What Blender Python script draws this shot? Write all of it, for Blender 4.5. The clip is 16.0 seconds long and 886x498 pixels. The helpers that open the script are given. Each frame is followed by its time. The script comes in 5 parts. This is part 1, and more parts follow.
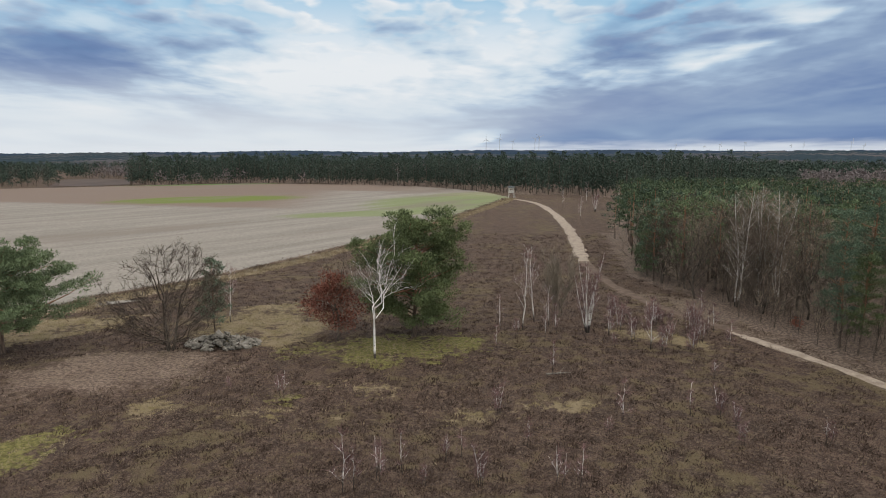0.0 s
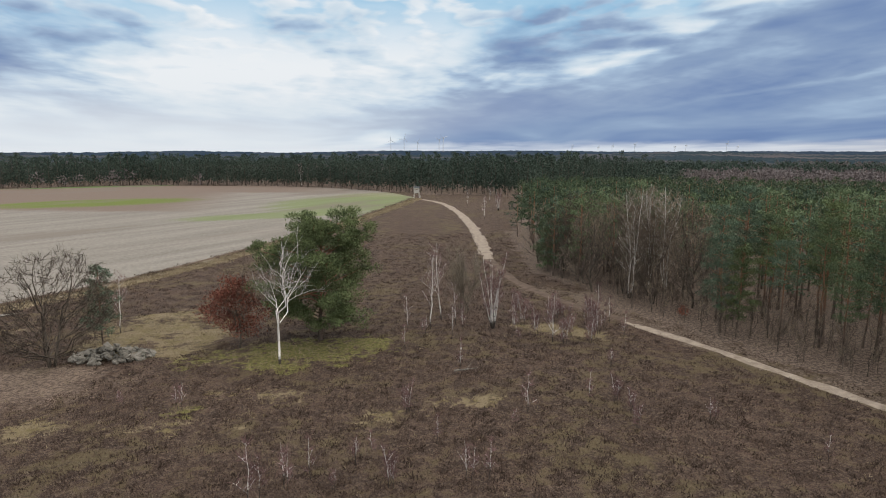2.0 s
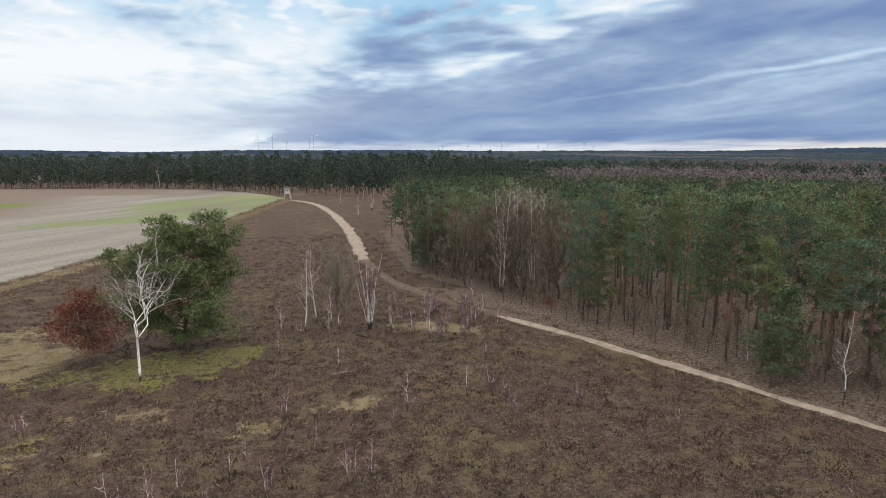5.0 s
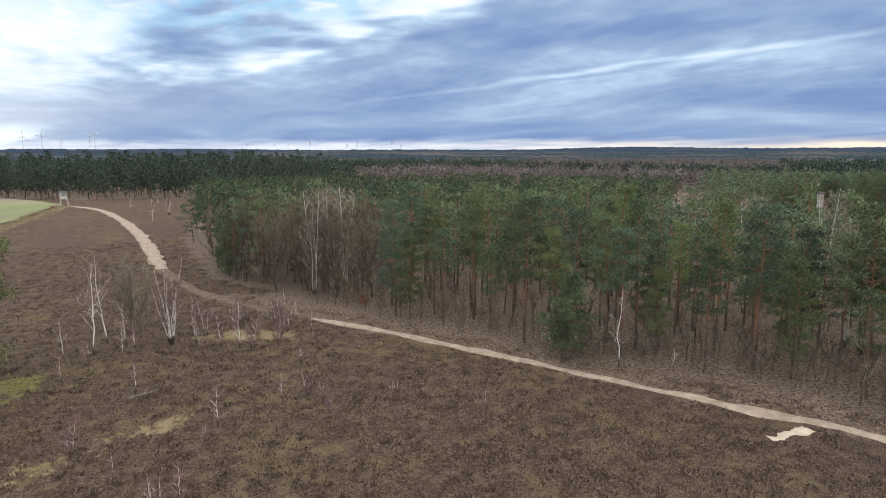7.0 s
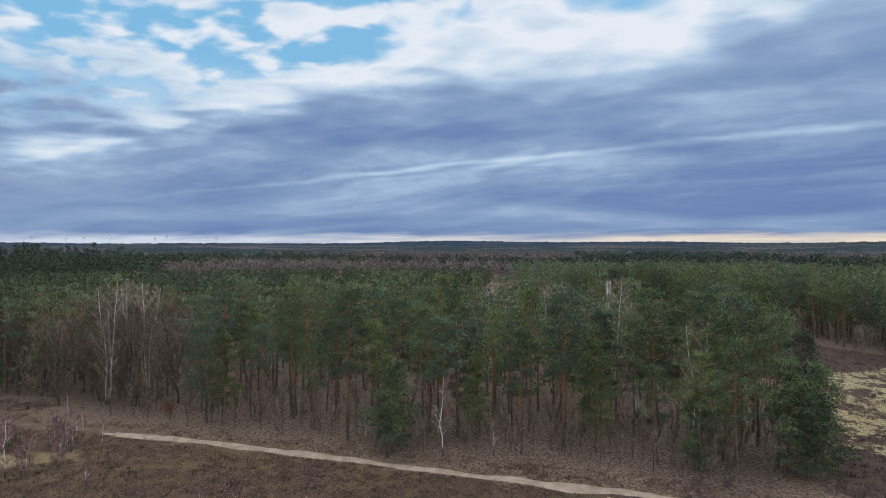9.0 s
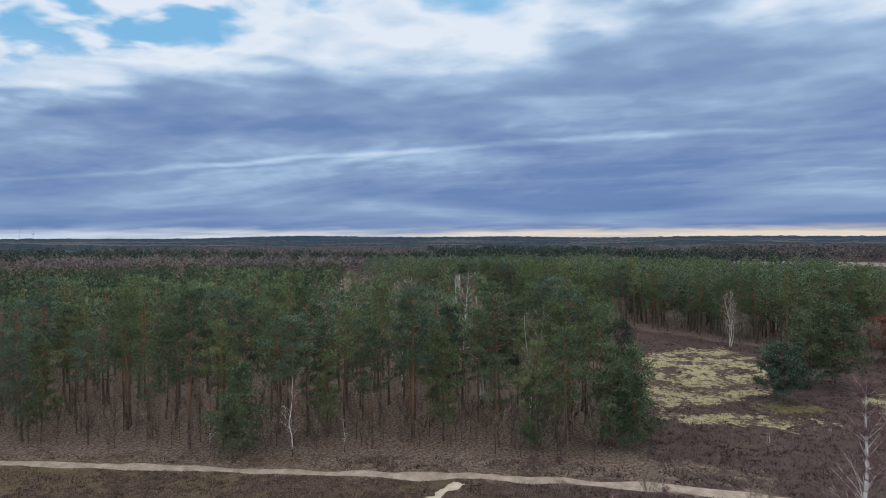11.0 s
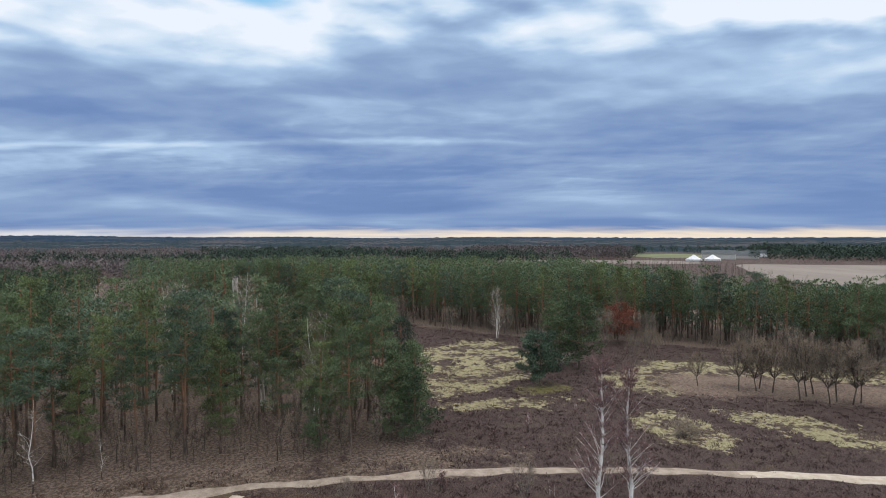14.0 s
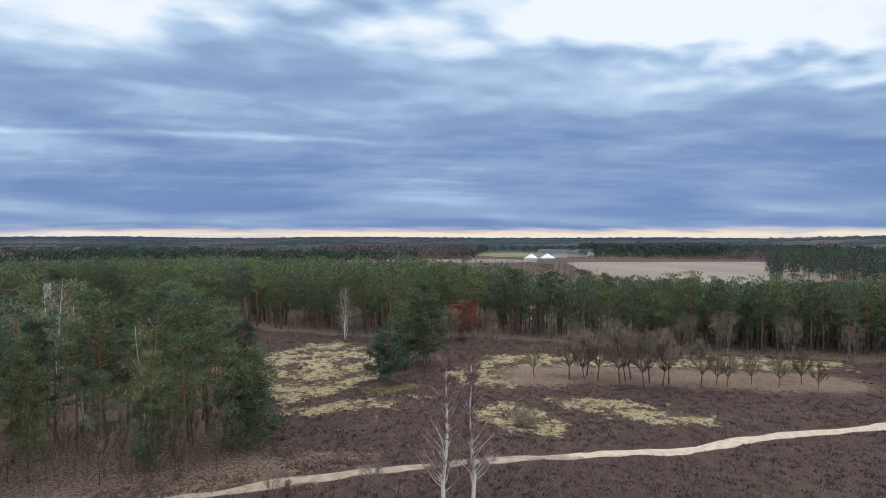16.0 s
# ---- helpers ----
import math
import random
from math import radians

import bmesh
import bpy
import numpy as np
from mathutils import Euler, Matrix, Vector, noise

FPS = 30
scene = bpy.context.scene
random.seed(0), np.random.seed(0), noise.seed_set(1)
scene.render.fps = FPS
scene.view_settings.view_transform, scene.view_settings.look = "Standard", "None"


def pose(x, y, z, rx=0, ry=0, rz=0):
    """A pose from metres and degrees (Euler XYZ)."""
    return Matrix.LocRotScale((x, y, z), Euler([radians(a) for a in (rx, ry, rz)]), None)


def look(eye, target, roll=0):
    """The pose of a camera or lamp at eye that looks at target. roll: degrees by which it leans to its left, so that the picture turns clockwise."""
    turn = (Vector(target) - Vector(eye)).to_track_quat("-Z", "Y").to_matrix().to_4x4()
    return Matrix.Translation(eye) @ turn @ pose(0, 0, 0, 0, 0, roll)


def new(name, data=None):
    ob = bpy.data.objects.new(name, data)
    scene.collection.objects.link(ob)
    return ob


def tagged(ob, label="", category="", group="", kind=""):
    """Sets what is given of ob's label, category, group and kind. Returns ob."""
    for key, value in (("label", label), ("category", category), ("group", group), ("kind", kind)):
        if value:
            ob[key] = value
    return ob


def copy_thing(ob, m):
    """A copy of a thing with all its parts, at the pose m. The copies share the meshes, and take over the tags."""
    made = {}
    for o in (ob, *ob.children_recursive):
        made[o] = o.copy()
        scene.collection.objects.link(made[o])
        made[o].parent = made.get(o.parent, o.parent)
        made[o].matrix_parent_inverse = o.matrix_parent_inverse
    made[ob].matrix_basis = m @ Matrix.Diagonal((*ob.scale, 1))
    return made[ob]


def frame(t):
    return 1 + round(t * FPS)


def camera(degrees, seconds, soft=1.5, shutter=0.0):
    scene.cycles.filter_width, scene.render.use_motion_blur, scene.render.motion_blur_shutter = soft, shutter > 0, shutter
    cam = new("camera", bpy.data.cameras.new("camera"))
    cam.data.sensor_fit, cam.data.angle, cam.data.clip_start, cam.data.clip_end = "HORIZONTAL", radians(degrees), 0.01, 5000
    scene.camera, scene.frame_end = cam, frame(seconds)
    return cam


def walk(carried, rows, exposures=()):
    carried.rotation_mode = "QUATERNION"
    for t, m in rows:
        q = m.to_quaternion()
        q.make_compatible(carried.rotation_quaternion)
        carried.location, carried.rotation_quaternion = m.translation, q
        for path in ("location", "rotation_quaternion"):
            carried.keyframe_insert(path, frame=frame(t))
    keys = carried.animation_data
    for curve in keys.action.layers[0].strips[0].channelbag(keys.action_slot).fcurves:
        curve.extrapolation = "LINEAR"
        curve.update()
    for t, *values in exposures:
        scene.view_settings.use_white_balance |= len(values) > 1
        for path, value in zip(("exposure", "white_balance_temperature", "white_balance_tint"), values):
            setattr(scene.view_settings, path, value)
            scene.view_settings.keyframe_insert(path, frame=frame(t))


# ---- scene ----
cam = camera(71.65, 16.0, soft=1.0)
ROWS = [
    (0.0, 0.00, 0.00, 20.00, -0.00, -9.02, 0.20),
    (0.5, 0.02, -0.01, 19.97, -2.00, -8.99, 0.21),
    (1.0, 0.08, 0.00, 19.96, -4.53, -8.97, 0.18),
    (1.5, 0.13, -0.00, 19.95, -6.60, -8.98, 0.17),
    (2.0, 0.12, -0.00, 19.92, -8.77, -8.99, 0.13),
    (2.5, 0.12, -0.01, 19.91, -11.00, -8.98, 0.09),
    (3.0, 0.18, -0.07, 19.95, -12.87, -9.03, 0.17),
    (3.5, 0.17, 0.03, 19.98, -14.66, -9.08, 0.15),
    (3.7, 0.17, 0.04, 19.98, -15.30, -9.08, 0.15),
    (5.8, 0.24, 0.10, 19.99, -24.60, -9.12, 0.13),
    (6.0, 0.25, 0.10, 19.99, -25.75, -9.13, 0.13),
    (6.5, 0.27, -0.02, 20.07, -30.21, -9.16, 0.14),
    (7.0, 0.33, -0.37, 20.17, -37.97, -9.23, 0.16),
    (7.5, 0.44, -0.54, 20.02, -45.56, -8.08, 0.15),
    (8.0, 0.41, -0.60, 20.07, -49.42, -5.12, 0.20),
    (8.5, 0.58, -0.47, 20.05, -51.86, -1.94, 0.10),
    (8.7, 0.57, -0.50, 20.05, -52.75, -1.20, 0.10),
    (10.8, 0.05, -1.40, 20.29, -66.75, -1.10, 0.20),
    (11.0, 0.03, -1.42, 20.30, -67.88, -1.10, 0.20),
    (11.5, 0.03, -1.42, 20.25, -70.73, -1.07, 0.17),
    (12.0, -0.03, -1.43, 20.29, -73.46, -1.08, 0.17),
    (12.5, -0.02, -1.40, 20.30, -76.37, -1.08, 0.13),
    (13.0, -0.07, -1.40, 20.27, -80.14, -1.05, 0.10),
    (13.5, -0.09, -1.42, 20.31, -84.06, -1.07, 0.12),
    (14.0, -0.12, -1.38, 20.29, -88.00, -1.08, 0.02),
    (14.5, -0.03, -1.46, 20.32, -91.72, -1.10, -0.04),
    (15.0, 0.06, -1.50, 20.37, -95.17, -1.14, -0.09),
    (15.5, 0.03, -1.52, 20.38, -98.38, -1.11, -0.03),
    (16.0, -0.11, -1.55, 20.41, -102.04, -1.10, -0.03),
]
# seconds, place, yaw, pitch, lean
walk(cam, [(t, pose(x, y, z, 90 + pitch, 0, yaw) @ pose(0, 0, 0, 0, 0, -lean)) for t, x, y, z, yaw, pitch, lean in ROWS],
     exposures=[(0.0, -0.22, 6450, 11), (3.5, -0.1, 6450, 11), (6.0, 0.08, 6450, 11), (7.3, 0.26, 6450, 12), (8.0, 0.32, 6600, 12), (8.5, -0.06, 6300, 12), (8.7, -0.22, 6150, 12), (12.0, -0.26, 5950, 12), (14.5, -0.07, 6080, 12), (16.0, -0.05, 6100, 12)])

# ---- sky and light ----
SUN_BEARING, SUN_HEIGHT = 122.0, 17.0


class Wires:
    """Short hand for building a node tree."""

    def __init__(self, tree):
        self.t = tree

    def put(self, sock, value):
        if value is None:
            return
        if hasattr(value, "is_output"):
            self.t.links.new(value, sock)
        elif hasattr(sock.default_value, "__len__"):
            if len(sock.default_value) == 4 and len(value) == 3:
                value = (*value, 1.0)
            sock.default_value = value
        else:
            sock.default_value = value

    def math(self, op, a, b=None, c=None, clamp=False):
        n = self.t.nodes.new("ShaderNodeMath")
        n.operation, n.use_clamp = op, clamp
        for k, v in enumerate((a, b, c)):
            self.put(n.inputs[k], v)
        return n.outputs[0]

    def range(self, a, lo, hi, to0=0.0, to1=1.0, smooth=True):
        n = self.t.nodes.new("ShaderNodeMapRange")
        n.interpolation_type = "SMOOTHSTEP" if smooth else "LINEAR"
        for k, v in enumerate((a, lo, hi, to0, to1)):
            self.put(n.inputs[k], v)
        return n.outputs[0]

    def mix(self, f, a, b, kind="MIX"):
        n = self.t.nodes.new("ShaderNodeMix")
        n.data_type, n.blend_type = "RGBA", kind
        self.put(n.inputs[0], f), self.put(n.inputs[6], a), self.put(n.inputs[7], b)
        return n.outputs[2]

    def noise(self, vec, scale, detail=4.0, rough=0.55, warp=0.0):
        n = self.t.nodes.new("ShaderNodeTexNoise")
        self.put(n.inputs["Vector"], vec)
        n.inputs["Scale"].default_value, n.inputs["Detail"].default_value = scale, detail
        n.inputs["Roughness"].default_value, n.inputs["Distortion"].default_value = rough, warp
        return n.outputs[0]

    def mapped(self, vec, scale=(1, 1, 1), loc=(0, 0, 0), rot=(0, 0, 0)):
        n = self.t.nodes.new("ShaderNodeMapping")
        self.put(n.inputs[0], vec)
        n.inputs["Location"].default_value, n.inputs["Scale"].default_value, n.inputs["Rotation"].default_value = loc, scale, rot
        return n.outputs[0]

    def ramp(self, f, stops):
        n = self.t.nodes.new("ShaderNodeValToRGB")
        self.put(n.inputs[0], f)
        e = n.color_ramp.elements
        while len(e) < len(stops):
            e.new(0.5)
        for k, (p, c) in enumerate(stops):
            e[k].position, e[k].color = p, (*c, 1.0) if len(c) == 3 else c
        return n.outputs[0]

    def attribute(self, name):
        n = self.t.nodes.new("ShaderNodeAttribute")
        n.attribute_name = name
        return n.outputs["Fac"]


def make_sky():
    world = bpy.data.worlds.new("evening_sky")
    scene.world = world
    world.use_nodes = True
    t = world.node_tree
    t.nodes.clear()
    w = Wires(t)
    way = t.nodes.new("ShaderNodeTexCoord").outputs["Generated"]
    split = t.nodes.new("ShaderNodeSeparateXYZ")
    t.links.new(way, split.inputs[0])
    x, y, z = split.outputs
    up = w.math("MAXIMUM", z, 0.0)
    low = w.math("ADD", up, 0.012)
    u, v = w.math("DIVIDE", x, low), w.math("DIVIDE", y, low)
    flat = w.math("ADD", up, 0.10)
    plane = t.nodes.new("ShaderNodeCombineXYZ")
    t.links.new(w.math("DIVIDE", x, flat), plane.inputs[0]), t.links.new(w.math("DIVIDE", y, flat), plane.inputs[1])
    p = plane.outputs[0]
    # cloud streets run along y
    big = w.noise(w.mapped(p, (0.62, 0.42, 1.0), (3.1, 1.7, 0.0), (0, 0, 0.12)), 1.0, 3.0, 0.48, 0.35)
    fine = w.noise(w.mapped(p, (1.9, 1.3, 1.0), (7.0, 2.0, 0.0), (0, 0, -0.1)), 1.0, 4.0, 0.46, 0.35)
    puff = w.noise(w.mapped(p, (5.0, 4.0, 1.0)), 1.0, 3.5, 0.45, 0.25)
    # the same cloud a little nearer to the sun: sides that thin out towards it are lit
    fine_lit = w.noise(w.mapped(p, (1.9, 1.3, 1.0), (7.16, 1.90, 0.0), (0, 0, -0.1)), 1.0, 4.0, 0.46, 0.35)
    puff_lit = w.noise(w.mapped(p, (5.0, 4.0, 1.0), (0.19, -0.12, 0.0)), 1.0, 3.5, 0.45, 0.25)
    relief_lit = w.math("ADD", w.math("MULTIPLY", w.math("SUBTRACT", fine_lit, fine), 0.24), w.math("MULTIPLY", w.math("SUBTRACT", puff_lit, puff), 0.12))
    near = w.range(z, 0.03, 0.20)
    detail = w.math("ADD", w.math("MULTIPLY", w.math("SUBTRACT", fine, 0.5), 0.30), w.math("MULTIPLY", w.math("SUBTRACT", puff, 0.5), 0.21))
    haze = w.noise(w.mapped(way, (2.6, 2.6, 17.0)), 1.0, 4.0, 0.5, 0.3)
    detail = w.math("ADD", w.math("MULTIPLY", detail, near), w.math("MULTIPLY", w.math("SUBTRACT", haze, 0.5), 0.15))
    detail = w.math("MULTIPLY", detail, w.math("MULTIPLY", w.range(u, 2.6, 4.5, 1.0, 0.68), w.range(z, 0.30, 0.15, 1.0, 0.85)))
    wave = w.math("ADD", w.math("ADD", w.math("MULTIPLY", w.math("SUBTRACT", big, 0.5), 0.46), detail), 0.5)
    # a thick deck in the east, broken cloud in the west and overhead
    uw = w.math("ADD", u, w.math("ADD", w.math("MULTIPLY", w.math("SUBTRACT", fine, 0.5), 1.4), w.math("MULTIPLY", w.math("SUBTRACT", puff, 0.5), 1.0)))
    deck = w.range(uw, 2.2, 3.4)
    thick = w.math("ADD", w.math("ADD", wave, w.range(z, 0.14, 0.34, 0.006, -0.055)), w.math("MULTIPLY", w.math("SUBTRACT", deck, 0.55), 0.10))
    around = w.math("SUBTRACT", w.math("ADD", u, w.math("MULTIPLY", fine, 0.9)), 6.45)
    streak = w.math("MULTIPLY", w.range(w.math("ABSOLUTE", around), 0.36, 0.0), w.range(v, -2.5, 1.0))
    streak = w.math("MULTIPLY", streak, w.range(v, 14.0, 4.0))
    thick = w.math("SUBTRACT", thick, w.math("MULTIPLY", streak, 0.085))
    # thinner cloud round the sun
    sunward = w.math("ADD", w.math("ADD", w.math("MULTIPLY", x, 0.811), w.math("MULTIPLY", y, -0.507)), w.math("MULTIPLY", z, 0.292))
    thin = w.range(w.math("ADD", sunward, w.math("MULTIPLY", w.math("SUBTRACT", fine, 0.5), 0.16)), 0.955, 1.0, 0.0, 0.09)
    thick = w.math("SUBTRACT", thick, w.math("MULTIPLY", thin, w.range(uw, 3.3, 2.5)))
    thick = w.math("ADD", thick, w.math("MULTIPLY", relief_lit, w.range(z, 0.02, 0.12)))
    thick = w.math("ADD", w.math("MULTIPLY", w.math("SUBTRACT", thick, 0.47), w.math("MULTIPLY_ADD", deck, -1.0, 2.0)), 0.465)
    thick = w.math("ADD", thick, w.math("MULTIPLY", w.range(z, 0.16, 0.03, 0.0, 0.035), deck))
    cloud = w.ramp(thick, [(0.27, (0.93, 0.97, 0.99)), (0.385, (0.69, 0.81, 0.90)), (0.455, (0.46, 0.61, 0.78)),
                           (0.53, (0.297, 0.41, 0.597)), (0.62, (0.195, 0.295, 0.512)), (0.78, (0.12, 0.21, 0.41))])
    sky = t.nodes.new("ShaderNodeTexSky")
    sky.sky_type, sky.sun_disc = "NISHITA", False
    sky.sun_elevation, sky.sun_rotation = radians(SUN_HEIGHT), radians(SUN_BEARING)
    clear = w.mix(1.0, sky.outputs[0], (0.085, 0.085, 0.085), "MULTIPLY")
    clear = w.mix(0.85, clear, (0.25, 0.62, 0.92))
    # gaps of clear sky
    gap = w.math("MULTIPLY", w.range(w.math("ADD", w.math("MULTIPLY", puff, 0.75), w.math("MULTIPLY", fine, 0.25)), 0.575, 0.45), w.range(uw, 2.45, 2.0))
    gap = w.math("MULTIPLY", gap, w.range(v, -0.2, 1.0))
    gap = w.math("MULTIPLY", gap, w.range(z, 0.12, 0.29, 0.0, 0.95))
    colour = w.mix(gap, cloud, clear)
    # light band between the deck and the horizon, warmer towards the sun
    warm = w.range(w.math("ADD", w.math("MULTIPLY", x, 0.85), w.math("MULTIPLY", y, -0.53)), -0.1, 0.95)
    glow = w.mix(warm, (0.74, 0.80, 0.87), (0.98, 0.82, 0.62))
    band = w.math("MULTIPLY", w.range(w.math("ADD", z, w.math("MULTIPLY", fine, 0.016)), 0.027, 0.011), w.range(w.noise(w.mapped(way, (3, 3, 60)), 1.0, 3.0), 0.30, 0.55, 0.35, 1.0))
    colour = w.mix(band, colour, glow)
    pale = w.math("MULTIPLY", w.range(z, 0.14, 0.02), w.range(u, 7.0, -4.0, 0.0, 0.85))
    colour = w.mix(pale, colour, (0.86, 0.91, 0.94))
    # the cloud cover is brightest high above
    colour = w.mix(w.range(z, 0.36, 0.75), colour, (2.15, 2.06, 1.95))
    back = t.nodes.new("ShaderNodeBackground")
    t.links.new(colour, back.inputs[0])
    back.inputs[1].default_value = 1.0
    t.links.new(back.outputs[0], t.nodes.new("ShaderNodeOutputWorld").inputs[0])


make_sky()
sun = new("sun", bpy.data.lights.new("sun", "SUN"))
sun.data.energy, sun.data.angle, sun.data.color = 0.9, radians(14), (1.0, 0.88, 0.74)
b, e = radians(SUN_BEARING), radians(SUN_HEIGHT)
sun.matrix_world = look((math.sin(b) * math.cos(e) * 100, math.cos(b) * math.cos(e) * 100, math.sin(e) * 100), (0, 0, 0))

# ---- materials ----
def material(name, rough=0.9):
    m = bpy.data.materials.new(name)
    m.use_nodes = True
    t = m.node_tree
    bsdf = t.nodes["Principled BSDF"]
    bsdf.inputs["Roughness"].default_value = rough
    bsdf.inputs["Specular IOR Level"].default_value = 0.12
    place = t.nodes.new("ShaderNodeNewGeometry").outputs["Position"]
    return m, Wires(t), bsdf, place


def bump(w, bsdf, height, strength, distance):
    n = w.t.nodes.new("ShaderNodeBump")
    n.inputs["Strength"].default_value, n.inputs["Distance"].default_value = strength, distance
    w.put(n.inputs["Height"], height)
    w.t.links.new(n.outputs[0], bsdf.inputs["Normal"])


def foliage_material(name, dark, light, scale=0.5, east=None):
    """Leaves and needles: one tone per leaf, clump and tree."""
    m, w, bsdf, place = material(name, 0.75)
    bsdf.inputs["Specular IOR Level"].default_value = 0.04
    geo = w.t.nodes.new("ShaderNodeNewGeometry")
    info = w.t.nodes.new("ShaderNodeObjectInfo")
    f = w.math("ADD", w.math("MULTIPLY", geo.outputs["Random Per Island"], 0.30), w.math("MULTIPLY", w.noise(place, scale, 3.0), 0.85))
    f = w.math("ADD", f, w.math("MULTIPLY", info.outputs["Random"], 0.50))
    colour = w.mix(w.range(f, 0.30, 1.12), dark, light)
    if east:
        split = w.t.nodes.new("ShaderNodeSeparateXYZ")
        w.t.links.new(place, split.inputs[0])
        older = w.range(w.math("ADD", w.math("SUBTRACT", split.outputs[0], split.outputs[1]), w.math("MULTIPLY", w.noise(place, 0.09, 3.0), 22.0)), 30.0, 62.0)
        colour = w.mix(older, colour, w.mix(w.range(f, 0.30, 1.12), *east))
    w.put(bsdf.inputs["Base Color"], colour)
    return m


def bark_material(name, dark, light, upper=None, upper_from=5.0, scale=6.0):
    """Furrowed bark; pine bark turns orange up the stem."""
    m, w, bsdf, place = material(name, 0.95)
    n = w.noise(w.mapped(place, (1, 1, 0.25)), scale, 4.0, 0.6)
    colour = w.mix(w.range(n, 0.35, 0.68), dark, light)
    if upper:
        split = w.t.nodes.new("ShaderNodeSeparateXYZ")
        w.t.links.new(place, split.inputs[0])
        h = w.math("ADD", split.outputs[2], w.math("MULTIPLY", w.noise(place, 0.6, 2.0), 3.0))
        colour = w.mix(w.range(h, upper_from, upper_from + 4.0), colour, w.mix(n, upper, tuple(c * 0.55 for c in upper)))
    w.put(bsdf.inputs["Base Color"], colour)
    bump(w, bsdf, n, 0.6, 0.05)
    return m


def birch_material():
    m, w, bsdf, place = material("birch_bark", 0.7)
    marks = w.noise(w.mapped(place, (2.0, 2.0, 9.0)), 1.0, 3.0, 0.6)
    split = w.t.nodes.new("ShaderNodeSeparateXYZ")
    w.t.links.new(place, split.inputs[0])
    foot = w.range(w.math("ADD", split.outputs[2], w.math("MULTIPLY", marks, 1.6)), 2.0, 1.4)
    colour = w.mix(w.range(marks, 0.60, 0.68), (0.78, 0.75, 0.71), (0.08, 0.07, 0.06))
    colour = w.mix(w.range(w.noise(place, 3.0, 3.0), 0.45, 0.75, 0.0, 0.5), colour, (0.42, 0.38, 0.34))
    colour = w.mix(foot, colour, (0.05, 0.042, 0.036))
    w.put(bsdf.inputs["Base Color"], colour)
    return m


def plain_material(name, a, b, scale, rough=0.85, stretch=(1, 1, 1), relief=0.3):
    m, w, bsdf, place = material(name, rough)
    n = w.noise(w.mapped(place, stretch), scale, 5.0, 0.6)
    fine = w.noise(place, scale * 9.0, 3.0, 0.6)
    w.put(bsdf.inputs["Base Color"], w.mix(w.range(w.math("ADD", w.math("MULTIPLY", n, 0.7), w.math("MULTIPLY", fine, 0.3)), 0.3, 0.7), a, b))
    bump(w, bsdf, fine, relief, 0.02)
    return m


